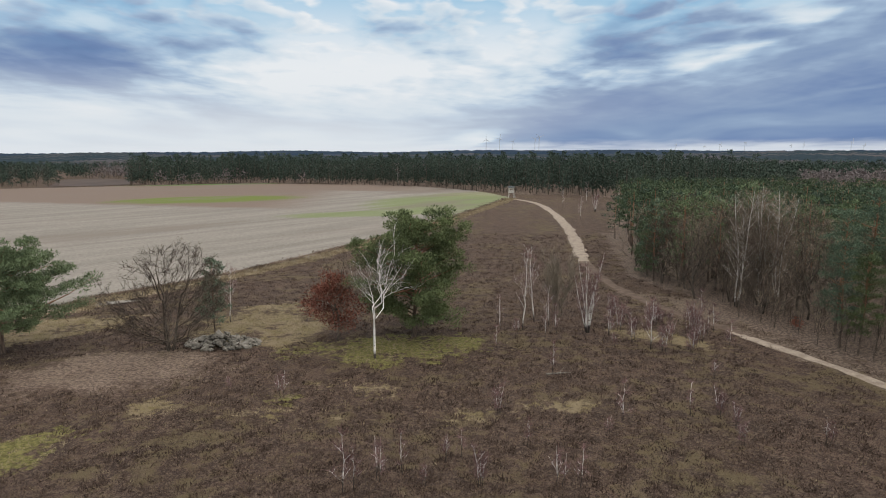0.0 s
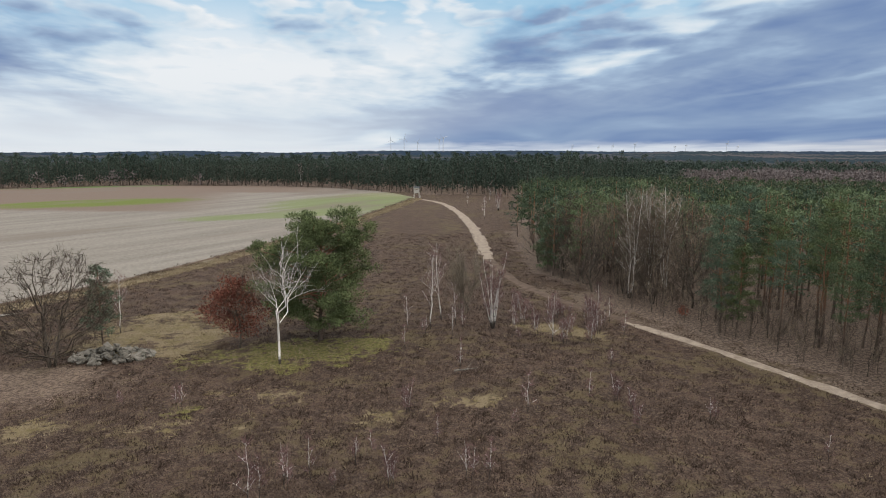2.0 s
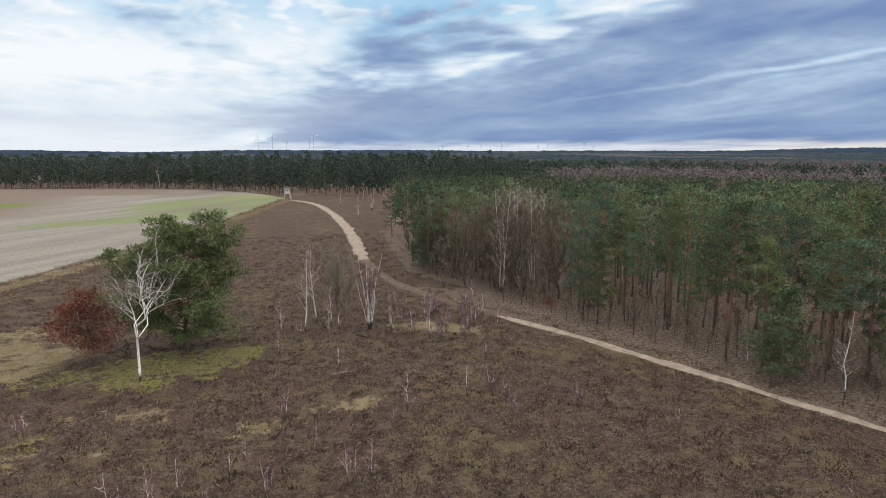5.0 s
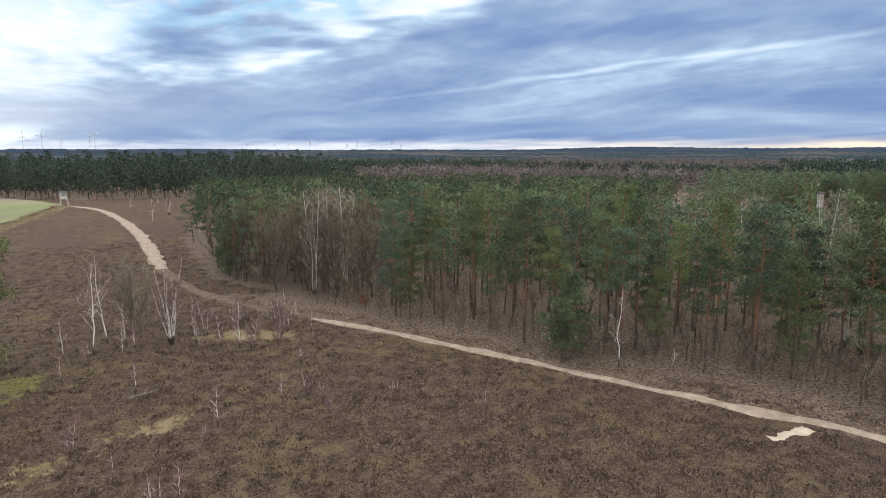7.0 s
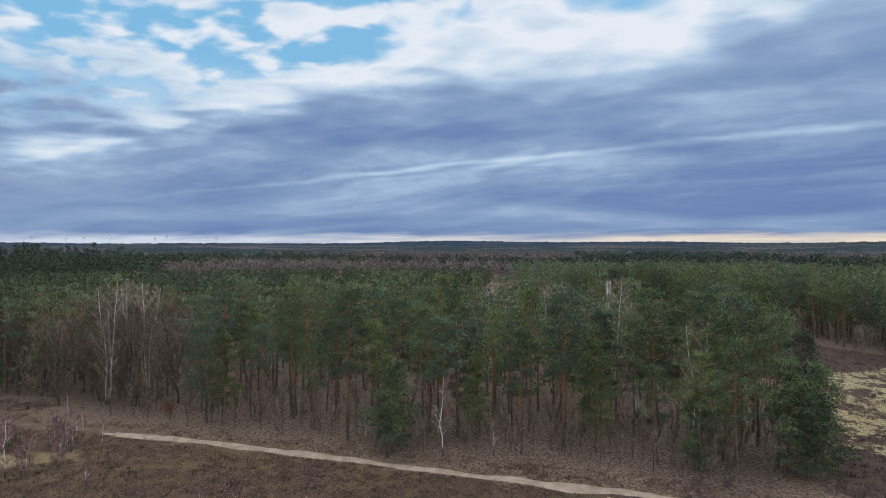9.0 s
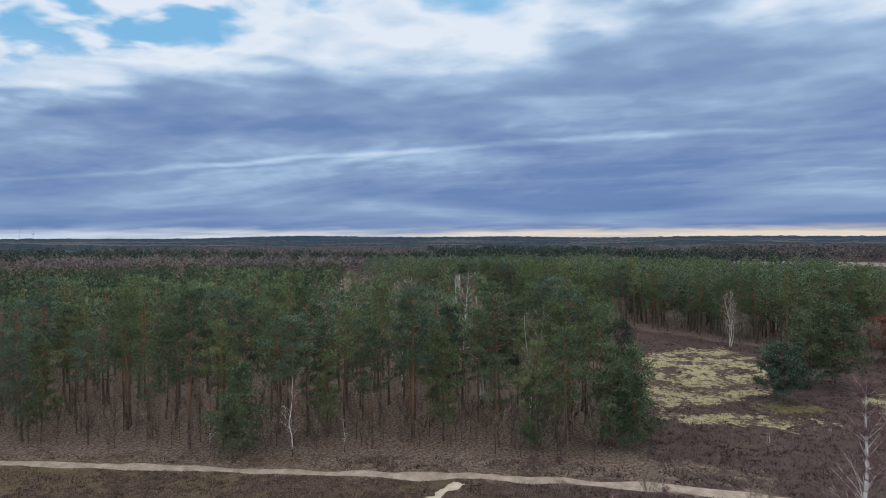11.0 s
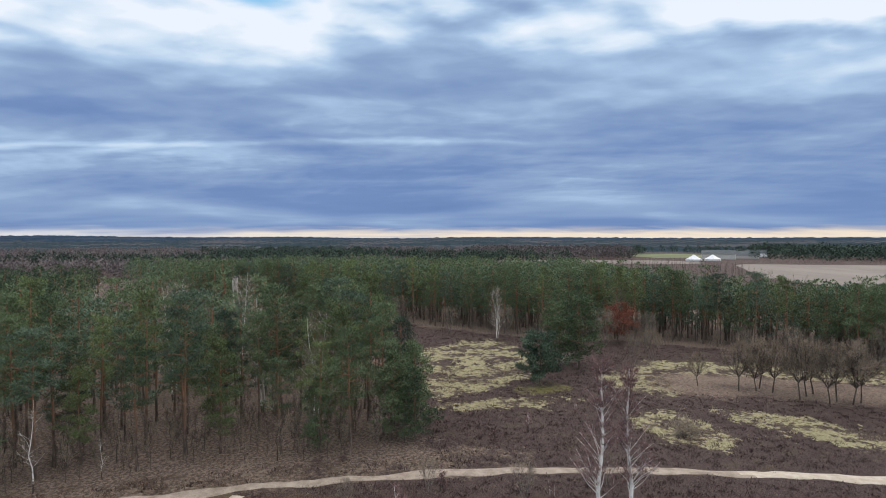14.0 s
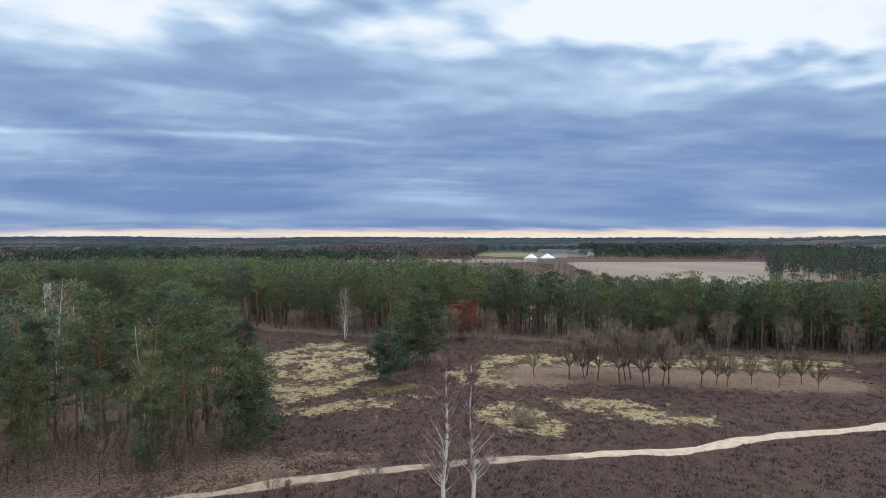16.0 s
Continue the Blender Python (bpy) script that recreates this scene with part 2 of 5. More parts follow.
def ground_material():
    m, w, bsdf, place = material("heath_ground", 0.95)
    n1, n2, n3 = w.noise(place, 0.09, 5.0, 0.6), w.noise(place, 0.55, 5.0, 0.62), w.noise(place, 3.2, 5.0, 0.65)
    n4 = w.noise(place, 11.0, 3.0, 0.7)
    wob = w.math("ADD", w.math("MULTIPLY", w.math("SUBTRACT", w.noise(place, 0.22, 4.0, 0.6), 0.5), 11.0), w.math("MULTIPLY", w.math("SUBTRACT", w.noise(place, 1.3, 5.0, 0.65), 0.5), 8.0))
    # heather: dark stems, grey-brown seed heads, purple cast
    heath = w.mix(w.range(n2, 0.35, 0.65), (0.054, 0.036, 0.028), (0.104, 0.069, 0.052))
    heath = w.mix(w.range(n3, 0.42, 0.70), heath, (0.150, 0.110, 0.082))
    heath = w.mix(w.range(n4, 0.50, 0.38, 0.0, 0.9), heath, (0.022, 0.016, 0.014))
    heath = w.mix(w.range(n4, 0.56, 0.68, 0.0, 0.5), heath, (0.21, 0.165, 0.125))
    heath = w.mix(w.range(w.math("ADD", w.math("MULTIPLY", n1, 0.5), w.math("MULTIPLY", n2, 0.5)), 0.50, 0.60, 0.0, 0.6), heath, (0.130, 0.107, 0.056))
    split = w.t.nodes.new("ShaderNodeSeparateXYZ")
    w.t.links.new(place, split.inputs[0])
    older = w.range(w.math("ADD", w.math("SUBTRACT", split.outputs[0], split.outputs[1]), w.math("MULTIPLY", n1, 22.0)), 30.0, 62.0, 0.0, 0.72)
    colour = w.mix(older, heath, w.mix(w.range(n4, 0.4, 0.62), (0.034, 0.024, 0.024), (0.098, 0.070, 0.066)))

    def zone(name, col, soft=0.35, most=1.0):
        nonlocal colour
        f = w.range(w.math("ADD", w.attribute(name), wob), -soft, soft, 0.0, most)
        colour = w.mix(f, colour, col)

    grass = w.mix(n3, (0.125, 0.098, 0.045), (0.27, 0.22, 0.115))
    zone("dry", w.mix(w.range(n2, 0.4, 0.6), grass, w.mix(n4, (0.18, 0.14, 0.085), (0.32, 0.26, 0.165))), 0.8, 0.85)
    zone("moss", w.mix(w.range(n3, 0.35, 0.65), (0.095, 0.092, 0.028), (0.22, 0.20, 0.075)), 0.6, 0.9)
    tussocks = w.mix(w.range(n3, 0.3, 0.7), (0.23, 0.205, 0.112), (0.39, 0.352, 0.21))
    zone("pale", w.mix(w.range(n2, 0.545, 0.585), tussocks, w.mix(n4, (0.040, 0.028, 0.026), (0.110, 0.078, 0.068))))
    zone("litter", w.mix(w.range(w.math("ADD", w.math("MULTIPLY", n3, 0.6), w.math("MULTIPLY", n4, 0.4)), 0.38, 0.62), (0.095, 0.070, 0.053), (0.31, 0.235, 0.182)), 2.6, 0.9)
    zone("verge", w.mix(w.range(n3, 0.35, 0.65), (0.085, 0.064, 0.048), (0.22, 0.17, 0.13)), 1.2)
    zone("forest", w.mix(w.range(w.math("ADD", w.math("MULTIPLY", n3, 0.6), w.math("MULTIPLY", n4, 0.4)), 0.40, 0.62), (0.060, 0.045, 0.036), (0.26, 0.198, 0.156)), 1.0)
    w.put(bsdf.inputs["Base Color"], colour)
    bump(w, bsdf, w.math("ADD", n3, w.math("MULTIPLY", n4, 0.6)), 0.9, 0.22)
    return m


def field_material():
    m, w, bsdf, place = material("stubble_field", 0.95)
    split = w.t.nodes.new("ShaderNodeSeparateXYZ")
    w.t.links.new(place, split.inputs[0])
    turned = w.mapped(place, (1, 1, 1), (0, 0, 0), (0, 0, radians(-50)))
    rows = w.noise(w.mapped(turned, (0.012, 0.16, 1.0)), 1.0, 5.0, 0.6)
    blot = w.noise(w.mapped(turned, (0.012, 0.035, 1.0)), 1.0, 4.0, 0.55)
    fine = w.noise(place, 1.6, 4.0, 0.65)
    pale = w.mix(w.range(w.math("ADD", w.math("MULTIPLY", rows, 0.5), w.math("MULTIPLY", fine, 0.5)), 0.32, 0.68), (0.160, 0.143, 0.122), (0.272, 0.248, 0.214))
    wob = w.math("MULTIPLY", w.math("SUBTRACT", rows, 0.5), 30.0)
    # far western part lies brown and ploughed; strips of young green
    brown = w.mix(fine, (0.135, 0.10, 0.08), (0.20, 0.155, 0.125))
    line = w.math("ADD", w.math("ADD", split.outputs[1], w.math("MULTIPLY", split.outputs[0], 0.28)), wob)
    colour = w.mix(w.math("MULTIPLY", w.range(line, 196, 206), w.range(split.outputs[0], -40, -75)), pale, brown)
    colour = w.mix(w.math("MULTIPLY", w.range(line, 300, 310), w.range(split.outputs[0], 20, -40)), colour, brown)

    def strip(cx, cy, rx, ry, col, most):
        nonlocal colour
        dx = w.math("DIVIDE", w.math("SUBTRACT", split.outputs[0], cx), rx)
        dy = w.math("DIVIDE", w.math("SUBTRACT", w.math("ADD", split.outputs[1], w.math("MULTIPLY", split.outputs[0], -0.25)), cy), ry)
        d = w.math("ADD", w.math("ADD", w.math("MULTIPLY", dx, dx), w.math("MULTIPLY", dy, dy)), w.math("MULTIPLY", w.math("SUBTRACT", w.math("ADD", rows, fine), 1.0), 1.6))
        colour = w.mix(w.range(d, 1.3, 0.4, 0.0, most), colour, col)

    strip(-100, 288, 38, 20, (0.12, 0.155, 0.03), 0.9)
    strip(2, 245, 32, 44, (0.15, 0.19, 0.07), 0.75)
    strip(-25, 205, 26, 10, (0.15, 0.19, 0.07), 0.7)
    strip(15, 285, 22, 16, (0.20, 0.21, 0.10), 0.55)
    strip(-150, 422, 55, 9, (0.10, 0.16, 0.05), 0.9)
    colour = w.mix(w.range(blot, 0.52, 0.66, 0.0, 0.75), colour, (0.165, 0.138, 0.115))
    w.put(bsdf.inputs["Base Color"], colour)
    bump(w, bsdf, w.math("ADD", rows, fine), 0.5, 0.12)
    return m


M_GROUND, M_FIELD = ground_material(), field_material()
M_TRACK = plain_material("sand_track", (0.19, 0.152, 0.118), (0.37, 0.31, 0.25), 0.9, 0.95)
M_SAND = plain_material("bare_sand", (0.34, 0.285, 0.22), (0.50, 0.44, 0.36), 1.2, 0.95)
M_BANK = plain_material("dry_grass_bank", (0.12, 0.09, 0.06), (0.40, 0.33, 0.22), 0.9, 0.95, (1, 1, 1), 0.8)
M_BROWNBANK = plain_material("heather_bank", (0.075, 0.05, 0.038), (0.16, 0.115, 0.085), 0.9, 0.95)
M_DARKFIELD = plain_material("ploughed_field", (0.06, 0.045, 0.038), (0.10, 0.075, 0.062), 0.05)
M_FARFIELD = plain_material("far_stubble", (0.15, 0.128, 0.110), (0.22, 0.19, 0.162), 0.03, 0.95, (0.3, 1, 1))
M_MEADOW = plain_material("far_meadow", (0.095, 0.115, 0.05), (0.15, 0.165, 0.075), 0.03)
M_STONE = plain_material("field_stone", (0.045, 0.043, 0.036), (0.27, 0.25, 0.215), 0.9, 0.95)
M_TRACK_WORN = plain_material("leafy_track", (0.075, 0.054, 0.042), (0.165, 0.122, 0.094), 0.9, 0.95)
M_NEEDLE = foliage_material("pine_needles", (0.034, 0.051, 0.033), (0.132, 0.172, 0.092))
M_NEEDLE_BLUE = foliage_material("bluish_needles", (0.030, 0.047, 0.036), (0.114, 0.158, 0.106))
M_NEEDLE_FRESH = foliage_material("fresh_needles", (0.045, 0.062, 0.030), (0.172, 0.210, 0.094))
# far crowns: some grey-blue and mauve haze is mixed into these colours
M_FARPINE = foliage_material("hazy_far_needles", (0.032, 0.048, 0.038), (0.082, 0.108, 0.084), 0.05)
M_FARBROWN = foliage_material("hazy_far_twigs", (0.085, 0.074, 0.074), (0.175, 0.150, 0.148), 0.06)
M_OAKLEAF = foliage_material("withered_oak_leaves", (0.10, 0.036, 0.026), (0.27, 0.112, 0.076), 0.9)
M_TWIG = foliage_material("grey_brown_twigs", (0.10, 0.080, 0.062), (0.29, 0.235, 0.18), 0.5)
M_TWIG_OLIVE = foliage_material("olive_twigs", (0.095, 0.082, 0.063), (0.25, 0.215, 0.168), 0.5)
M_TWIG_PURPLE = foliage_material("purple_birch_twigs", (0.095, 0.055, 0.054), (0.225, 0.145, 0.138), 0.5)
M_HEATHER = foliage_material("heather_shoots", (0.043, 0.031, 0.025), (0.170, 0.122, 0.094), 0.35, ((0.034, 0.024, 0.024), (0.122, 0.088, 0.080)))
M_TUSSOCK = foliage_material("dry_grass", (0.15, 0.115, 0.07), (0.40, 0.335, 0.225), 0.5)
M_PINEBARK = bark_material("pine_bark", (0.065, 0.052, 0.044), (0.19, 0.145, 0.115), (0.31, 0.170, 0.105), 3.4)
M_OAKBARK = bark_material("oak_bark", (0.050, 0.042, 0.035), (0.15, 0.125, 0.10))
M_GREYBARK = bark_material("grey_bark", (0.10, 0.09, 0.08), (0.26, 0.235, 0.20))
M_BIRCH = birch_material()
M_TWIG_DARK = foliage_material("dark_twigs", (0.045, 0.036, 0.029), (0.13, 0.102, 0.080), 0.5)
M_TURBINE = plain_material("turbine_grey", (0.46, 0.48, 0.51), (0.56, 0.58, 0.60), 0.05, 0.6)


def hazy_hill_material(name, a, b, c):
    """Woods seen from kilometres away: dark conifers and paler bare stands, distance haze painted in as blue."""
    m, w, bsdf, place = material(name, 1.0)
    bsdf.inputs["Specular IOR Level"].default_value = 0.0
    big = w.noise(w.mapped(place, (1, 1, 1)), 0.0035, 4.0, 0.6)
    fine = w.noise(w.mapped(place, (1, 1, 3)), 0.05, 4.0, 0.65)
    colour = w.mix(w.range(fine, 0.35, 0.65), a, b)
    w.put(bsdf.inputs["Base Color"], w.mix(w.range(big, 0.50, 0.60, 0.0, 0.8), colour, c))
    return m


# the ridge's blue is air haze painted into its base colours
M_RIDGE = hazy_hill_material("hazy_distant_woods", (0.019, 0.033, 0.055), (0.035, 0.053, 0.078), (0.055, 0.067, 0.086))
M_BOARD = plain_material("weathered_boards", (0.34, 0.325, 0.30), (0.60, 0.58, 0.54), 2.0, 0.85, (1, 1, 6))
M_DARK = plain_material("dark_opening", (0.012, 0.012, 0.012), (0.03, 0.028, 0.026), 2.0)
M_WHITE = plain_material("white_paint", (0.68, 0.69, 0.70), (0.80, 0.80, 0.80), 0.3, 0.5)
M_TENT = plain_material("white_canvas", (0.58, 0.59, 0.60), (0.70, 0.70, 0.70), 0.2, 0.6)
M_ROOF = plain_material("grey_roof", (0.05, 0.06, 0.065), (0.11, 0.12, 0.125), 0.3, 0.7)
M_CONCRETE = plain_material("pale_concrete", (0.36, 0.33, 0.29), (0.52, 0.49, 0.44), 0.8)
# nearer hills: weaker haze tint, also painted into the base colours
M_HILLS = hazy_hill_material("hazy_hillside", (0.021, 0.034, 0.043), (0.044, 0.060, 0.070), (0.105, 0.093, 0.096))

# ---- mesh tools ----
class Geo:
    """Collects vertices and faces for one mesh."""

    def __init__(self):
        self.v, self.f, self.n = [], [], 0

    def add(self, verts, faces):
        verts, faces = np.asarray(verts, float).reshape(-1, 3), np.asarray(faces, int)
        self.v.append(verts)
        self.f.append(faces + self.n)
        self.n += len(verts)

    def tube(self, path, radii, sides=5):
        path, radii = np.asarray(path, float), np.asarray(radii, float)
        k = len(path)
        along = np.gradient(path, axis=0)
        along /= np.linalg.norm(along, axis=1)[:, None] + 1e-9
        ref = np.array([0.31, 0.95, 0.02]) if abs(along[0][2]) > 0.7 else np.array([0.0, 0.0, 1.0])
        a = np.cross(along, ref)
        a /= np.linalg.norm(a, axis=1)[:, None] + 1e-9
        c = np.cross(along, a)
        th = np.arange(sides) * 2 * math.pi / sides
        ring = path[:, None] + radii[:, None, None] * (np.cos(th)[None, :, None] * a[:, None] + np.sin(th)[None, :, None] * c[:, None])
        i, j = np.meshgrid(np.arange(k - 1), np.arange(sides), indexing="ij")
        q = np.stack([i * sides + j, i * sides + (j + 1) % sides, (i + 1) * sides + (j + 1) % sides, (i + 1) * sides + j], -1).reshape(-1, 4)
        self.add(ring.reshape(-1, 3), q)

    def blades(self, at, way, length, width, rng, face=None):
        """Narrow pointed leaves, needles or twigs: one triangle each, turned to face a way or at random."""
        at, way = np.asarray(at, float), np.asarray(way, float)
        way = way / (np.linalg.norm(way, axis=1)[:, None] + 1e-9)
        side = np.cross(way, rng.normal(size=way.shape) if face is None else face)
        side /= np.linalg.norm(side, axis=1)[:, None] + 1e-9
        length, width = np.broadcast_to(length, len(at))[:, None], np.broadcast_to(width, len(at))[:, None]
        verts = np.stack([at - side * width, at + side * width, at + way * length], 1)
        self.add(verts.reshape(-1, 3), np.arange(3 * len(at)).reshape(-1, 3))

    def arrays(self):
        v = np.concatenate(self.v) if self.v else np.zeros((0, 3))
        faces = [tuple(r) for block in self.f for r in block.tolist()]
        return v, faces

    def mesh(self, name, mats, smooth=False):
        v, faces = self.arrays()
        me = bpy.data.meshes.new(name)
        me.from_pydata(v.tolist(), [], faces)
        for m in mats if isinstance(mats, (list, tuple)) else [mats]:
            me.materials.append(m)
        if smooth:
            me.polygons.foreach_set("use_smooth", [True] * len(me.polygons))
        me.update()
        return me


def part(name, geo, mat, parent, label="", smooth=False):
    ob = new(name, geo.mesh(name, mat, smooth))
    ob.parent = parent
    if label:
        tagged(ob, label)
    return ob


def thing(name, x, y, z=0.0, label="", category="", group="", kind=""):
    ob = new(name)
    ob.empty_display_size = 0.3
    ob.matrix_world = pose(x, y, z)
    return tagged(ob, label, category, group, kind)


def flat_mesh(name, geo, mat, label, category, kind="structure", smooth=False):
    return tagged(new(name, geo.mesh(name, mat, smooth)), label, category, "", kind)


def inside(poly, x, y):
    x, y = np.asarray(x, float), np.asarray(y, float)
    hit = np.zeros(x.shape, bool)
    for (x0, y0), (x1, y1) in zip(poly, poly[1:] + poly[:1]):
        if y0 != y1:
            hit ^= ((y0 > y) != (y1 > y)) & (x < (x1 - x0) * (y - y0) / (y1 - y0) + x0)
    return hit


def line_gap(line, x, y):
    """Distance from points to a polyline."""
    best = np.full(np.shape(x), 1e9)
    for (x0, y0), (x1, y1) in zip(line, line[1:]):
        dx, dy = x1 - x0, y1 - y0
        s = np.clip(((x - x0) * dx + (y - y0) * dy) / (dx * dx + dy * dy), 0, 1)
        best = np.minimum(best, np.hypot(x - x0 - s * dx, y - y0 - s * dy))
    return best


def reach(poly, x, y):
    """Signed distance: positive inside a polygon."""
    d = line_gap(poly + poly[:1], x, y)
    return np.where(inside(poly, x, y), d, -d)


def smooth_line(line, step):
    """Points along a Catmull-Rom curve."""
    p = [Vector((*q, 0)) for q in line]
    p = [2 * p[0] - p[1], *p, 2 * p[-1] - p[-2]]
    out = []
    for a, b, c, d in zip(p, p[1:], p[2:], p[3:]):
        k = max(2, int((c - b).length / step))
        for n in range(k):
            t = n / k
            out.append(0.5 * (2 * b + (c - a) * t + (2 * a - 5 * b + 4 * c - d) * t * t + (3 * b - a - 3 * c + d) * t ** 3))
    return [(q.x, q.y) for q in out + [p[-2]]]


# ---- plan of the place ----
TRACK = smooth_line([(28.3, 262), (33.5, 252), (36.8, 229), (35.7, 192), (32.7, 159), (29.1, 132), (26.6, 116), (25.4, 102), (25.6, 89), (28.6, 76), (33.6, 63.4),
                     (37.4, 52.3), (40.3, 43), (42.6, 35), (45.0, 26.8), (48.1, 17), (50.9, 8.2), (52.5, 0), (53.0, -7), (53.2, -15), (53.0, -25), (52.6, -32),
                     (52.3, -37.2), (53.5, -44), (53.9, -52), (54.2, -62), (54.0, -90), (50, -140)], 1.0)
P_WOOD = [(31, 97), (33, 90), (36, 79), (38, 73), (41, 65), (44, 54), (48, 42), (51, 33), (54, 26), (57, 17), (59, 9), (61, 3), (70, 5), (85, 8), (100, 11), (100, 30), (98, 55),
          (112, 78), (150, 95), (200, 120), (270, 160), (300, 250), (210, 330), (130, 310), (82, 264), (57, 195), (38, 138)]
P_WOOD[3:12] = [(x - 3.3, y - 0.7) for x, y in P_WOOD[3:12]]
P_BACK = [(168, 62), (152, 25), (145, 12), (133, -2), (125, -18), (122, -35), (113, -49), (101, -63), (94, -74), (83, -94), (75, -125), (118, -150), (128, -110), (138, -86), (150, -72),
          (180, -62), (270, -50), (310, 60), (270, 150), (190, 105)]
P_NORTH = [(-190, 372), (-130, 402), (-60, 378), (-14, 352), (19, 310), (38, 289), (58, 277), (82, 262), (140, 320), (180, 330), (150, 390), (40, 380), (0, 430), (-60, 460), (-130, 490), (-230, 460)]
P_WEST = [(-400, 330), (-262, 352), (-232, 372), (-250, 400), (-330, 480), (-460, 430)]
P_FIELD = [(-230, -20), (-54, 73), (-47, 81), (-33, 99.5), (-17.6, 131), (1, 177), (24.5, 247), (29, 266), (27, 278), (16, 314), (-14, 356), (-60, 378), (-129, 398), (-188, 373), (-252, 346), (-420, 300)]
FAR_FIELD = [(228, -205), (232, -165), (300, -150), (403, -182), (462, -207), (454, -263), (420, -372), (262, -262)]
FAR_STRIP = [(558, -39), (533, -180), (470, -170), (497, -35)]
FIELD_EDGE = [(-130, 33), (-54, 73), (-47, 81), (-33, 99.5), (-17.6, 131), (1, 177), (24.5, 247), (28.5, 262)]


def graded(dense0, dense1, step, far0, far1, grow=1.16):
    mid = list(np.arange(dense0, dense1 + step / 2, step))
    s, a = step, []
    p = mid[-1]
    while p < far1:
        s *= grow
        p += s
        a.append(min(p, far1))
    s, b, p = step, [], mid[0]
    while p > far0:
        s *= grow
        p -= s
        b.append(max(p, far0))
    return np.array(b[::-1] + mid + a)


def relief(x, y):
    """Height of the open ground: slight swells."""
    near = np.clip((np.hypot(x, y) - 5) / 30, 0, 1) * np.clip(1.9 - np.hypot(x, y) / 56, 0, 1)
    return near * (0.10 * np.sin(x * 0.21 + 0.7 * np.sin(y * 0.13)) * np.sin(y * 0.17 + 1.1) + 0.05 * np.sin(x * 0.63 + y * 0.41) + 0.04 * np.sin(y * 0.77 - x * 0.23))


def ellipse(x, y, cx, cy, rx, ry, turn=0.0):
    c, s = math.cos(radians(turn)), math.sin(radians(turn))
    a, d = (x - cx) * c + (y - cy) * s, -(x - cx) * s + (y - cy) * c
    return (1 - np.hypot(a / rx, d / ry)) * min(rx, ry)


def zones(x, y):
    """How far each kind of ground cover reaches; positive where it grows."""
    far = np.full(x.shape, -9.0)
    z = {}
    z["dry"] = np.maximum.reduce([ellipse(x, y, -20.5, 70, 6.5, 8.5, 20), ellipse(x, y, -22.4, 45.9, 1.3, 1.0), ellipse(x, y, 9.2, 46, 1.4, 0.9), ellipse(x, y, 3, 44.5, 0.8, 0.5),
                                  ellipse(x, y, -6, 50, 2.2, 0.8) - 0.4, ellipse(x, y, -14, 45, 1.6, 0.7) - 0.4, ellipse(x, y, 23, 64, 6, 2.0, -30) - 0.6, ellipse(x, y, -50, 66, 12, 5, 30)])
    z["moss"] = np.maximum.reduce([ellipse(x, y, -5, 61, 8.5, 4.2, 15), ellipse(x, y, -29, 39, 3.2, 2.2), 
                                   ellipse(x, y, -13.4, 48.0, 0.8, 0.7), ellipse(x, y, 83, -12, 2.6, 3.2)])
    z["pale"] = np.maximum.reduce([ellipse(x, y, 99, -2.0, 21, 9.5, -8), ellipse(x, y, 74.5, -5, 2.2, 8.5, 12), ellipse(x, y, 88, -26, 8, 5), ellipse(x, y, 103, -14, 4.5, 4)]) - 0.4
    z["pale"] = np.maximum.reduce([z["pale"], ellipse(x, y, 65.2, -24.6, 5.6, 3.9, 20), ellipse(x, y, 66, -37.5, 8.0, 3.3, 48)])
    z["pale"] = np.maximum(z["pale"], np.minimum(5.0 - line_gap([(97, -33), (95, -46), (91, -60), (83, -80)], x, y), 3))
    z["litter"] = np.maximum.reduce([ellipse(x, y, -31, 55, 10, 6.0, 12) - 0.8, 6.0 - line_gap([(86, -34), (83, -45), (79, -56), (73, -71)], x, y), ellipse(x, y, 36, 76, 6, 7)])
    z["verge"] = np.minimum(3.4 - line_gap([(q[0] + 2.9, q[1] + 1.2) for q in TRACK[::3]], x, y) * 1.15, np.minimum((y + 2) * 0.3, (84 - y) * 0.3))
    z["forest"] = np.maximum.reduce([reach(P_WOOD, x, y) + 0.9, reach(P_BACK, x, y) + 1.5, reach(P_NORTH, x, y), far + 6 * (np.hypot(x, y) > 420)])
    return {k: np.clip(q, -9, {"forest": 2.5, "pale": 0.25, "moss": 0.75, "dry": 0.8, "verge": 0.9}.get(k, 1.6)) for k, q in z.items()}


def make_ground():
    xs = graded(-60, 128, 1.05, -4900, 4900)
    ys = graded(-75, 108, 1.05, -4900, 4900, 1.13)
    x, y = np.meshgrid(xs, ys, indexing="ij")
    z = relief(x, y)
    v = np.stack([x, y, z], -1).reshape(-1, 3)
    n, m = len(xs), len(ys)
    i, j = np.meshgrid(np.arange(n - 1), np.arange(m - 1), indexing="ij")
    q = np.stack([i * m + j, (i + 1) * m + j, (i + 1) * m + j + 1, i * m + j + 1], -1).reshape(-1, 4)
    g = Geo()
    g.add(v, q)
    ob = flat_mesh("ground", g, M_GROUND, "brown heather heath with mossy grass patches and leaf litter", "ground", smooth=True)
    for name, val in zones(v[:, 0], v[:, 1]).items():
        ob.data.attributes.new(name, "FLOAT", "POINT").data.foreach_set("value", val.astype(np.float32))


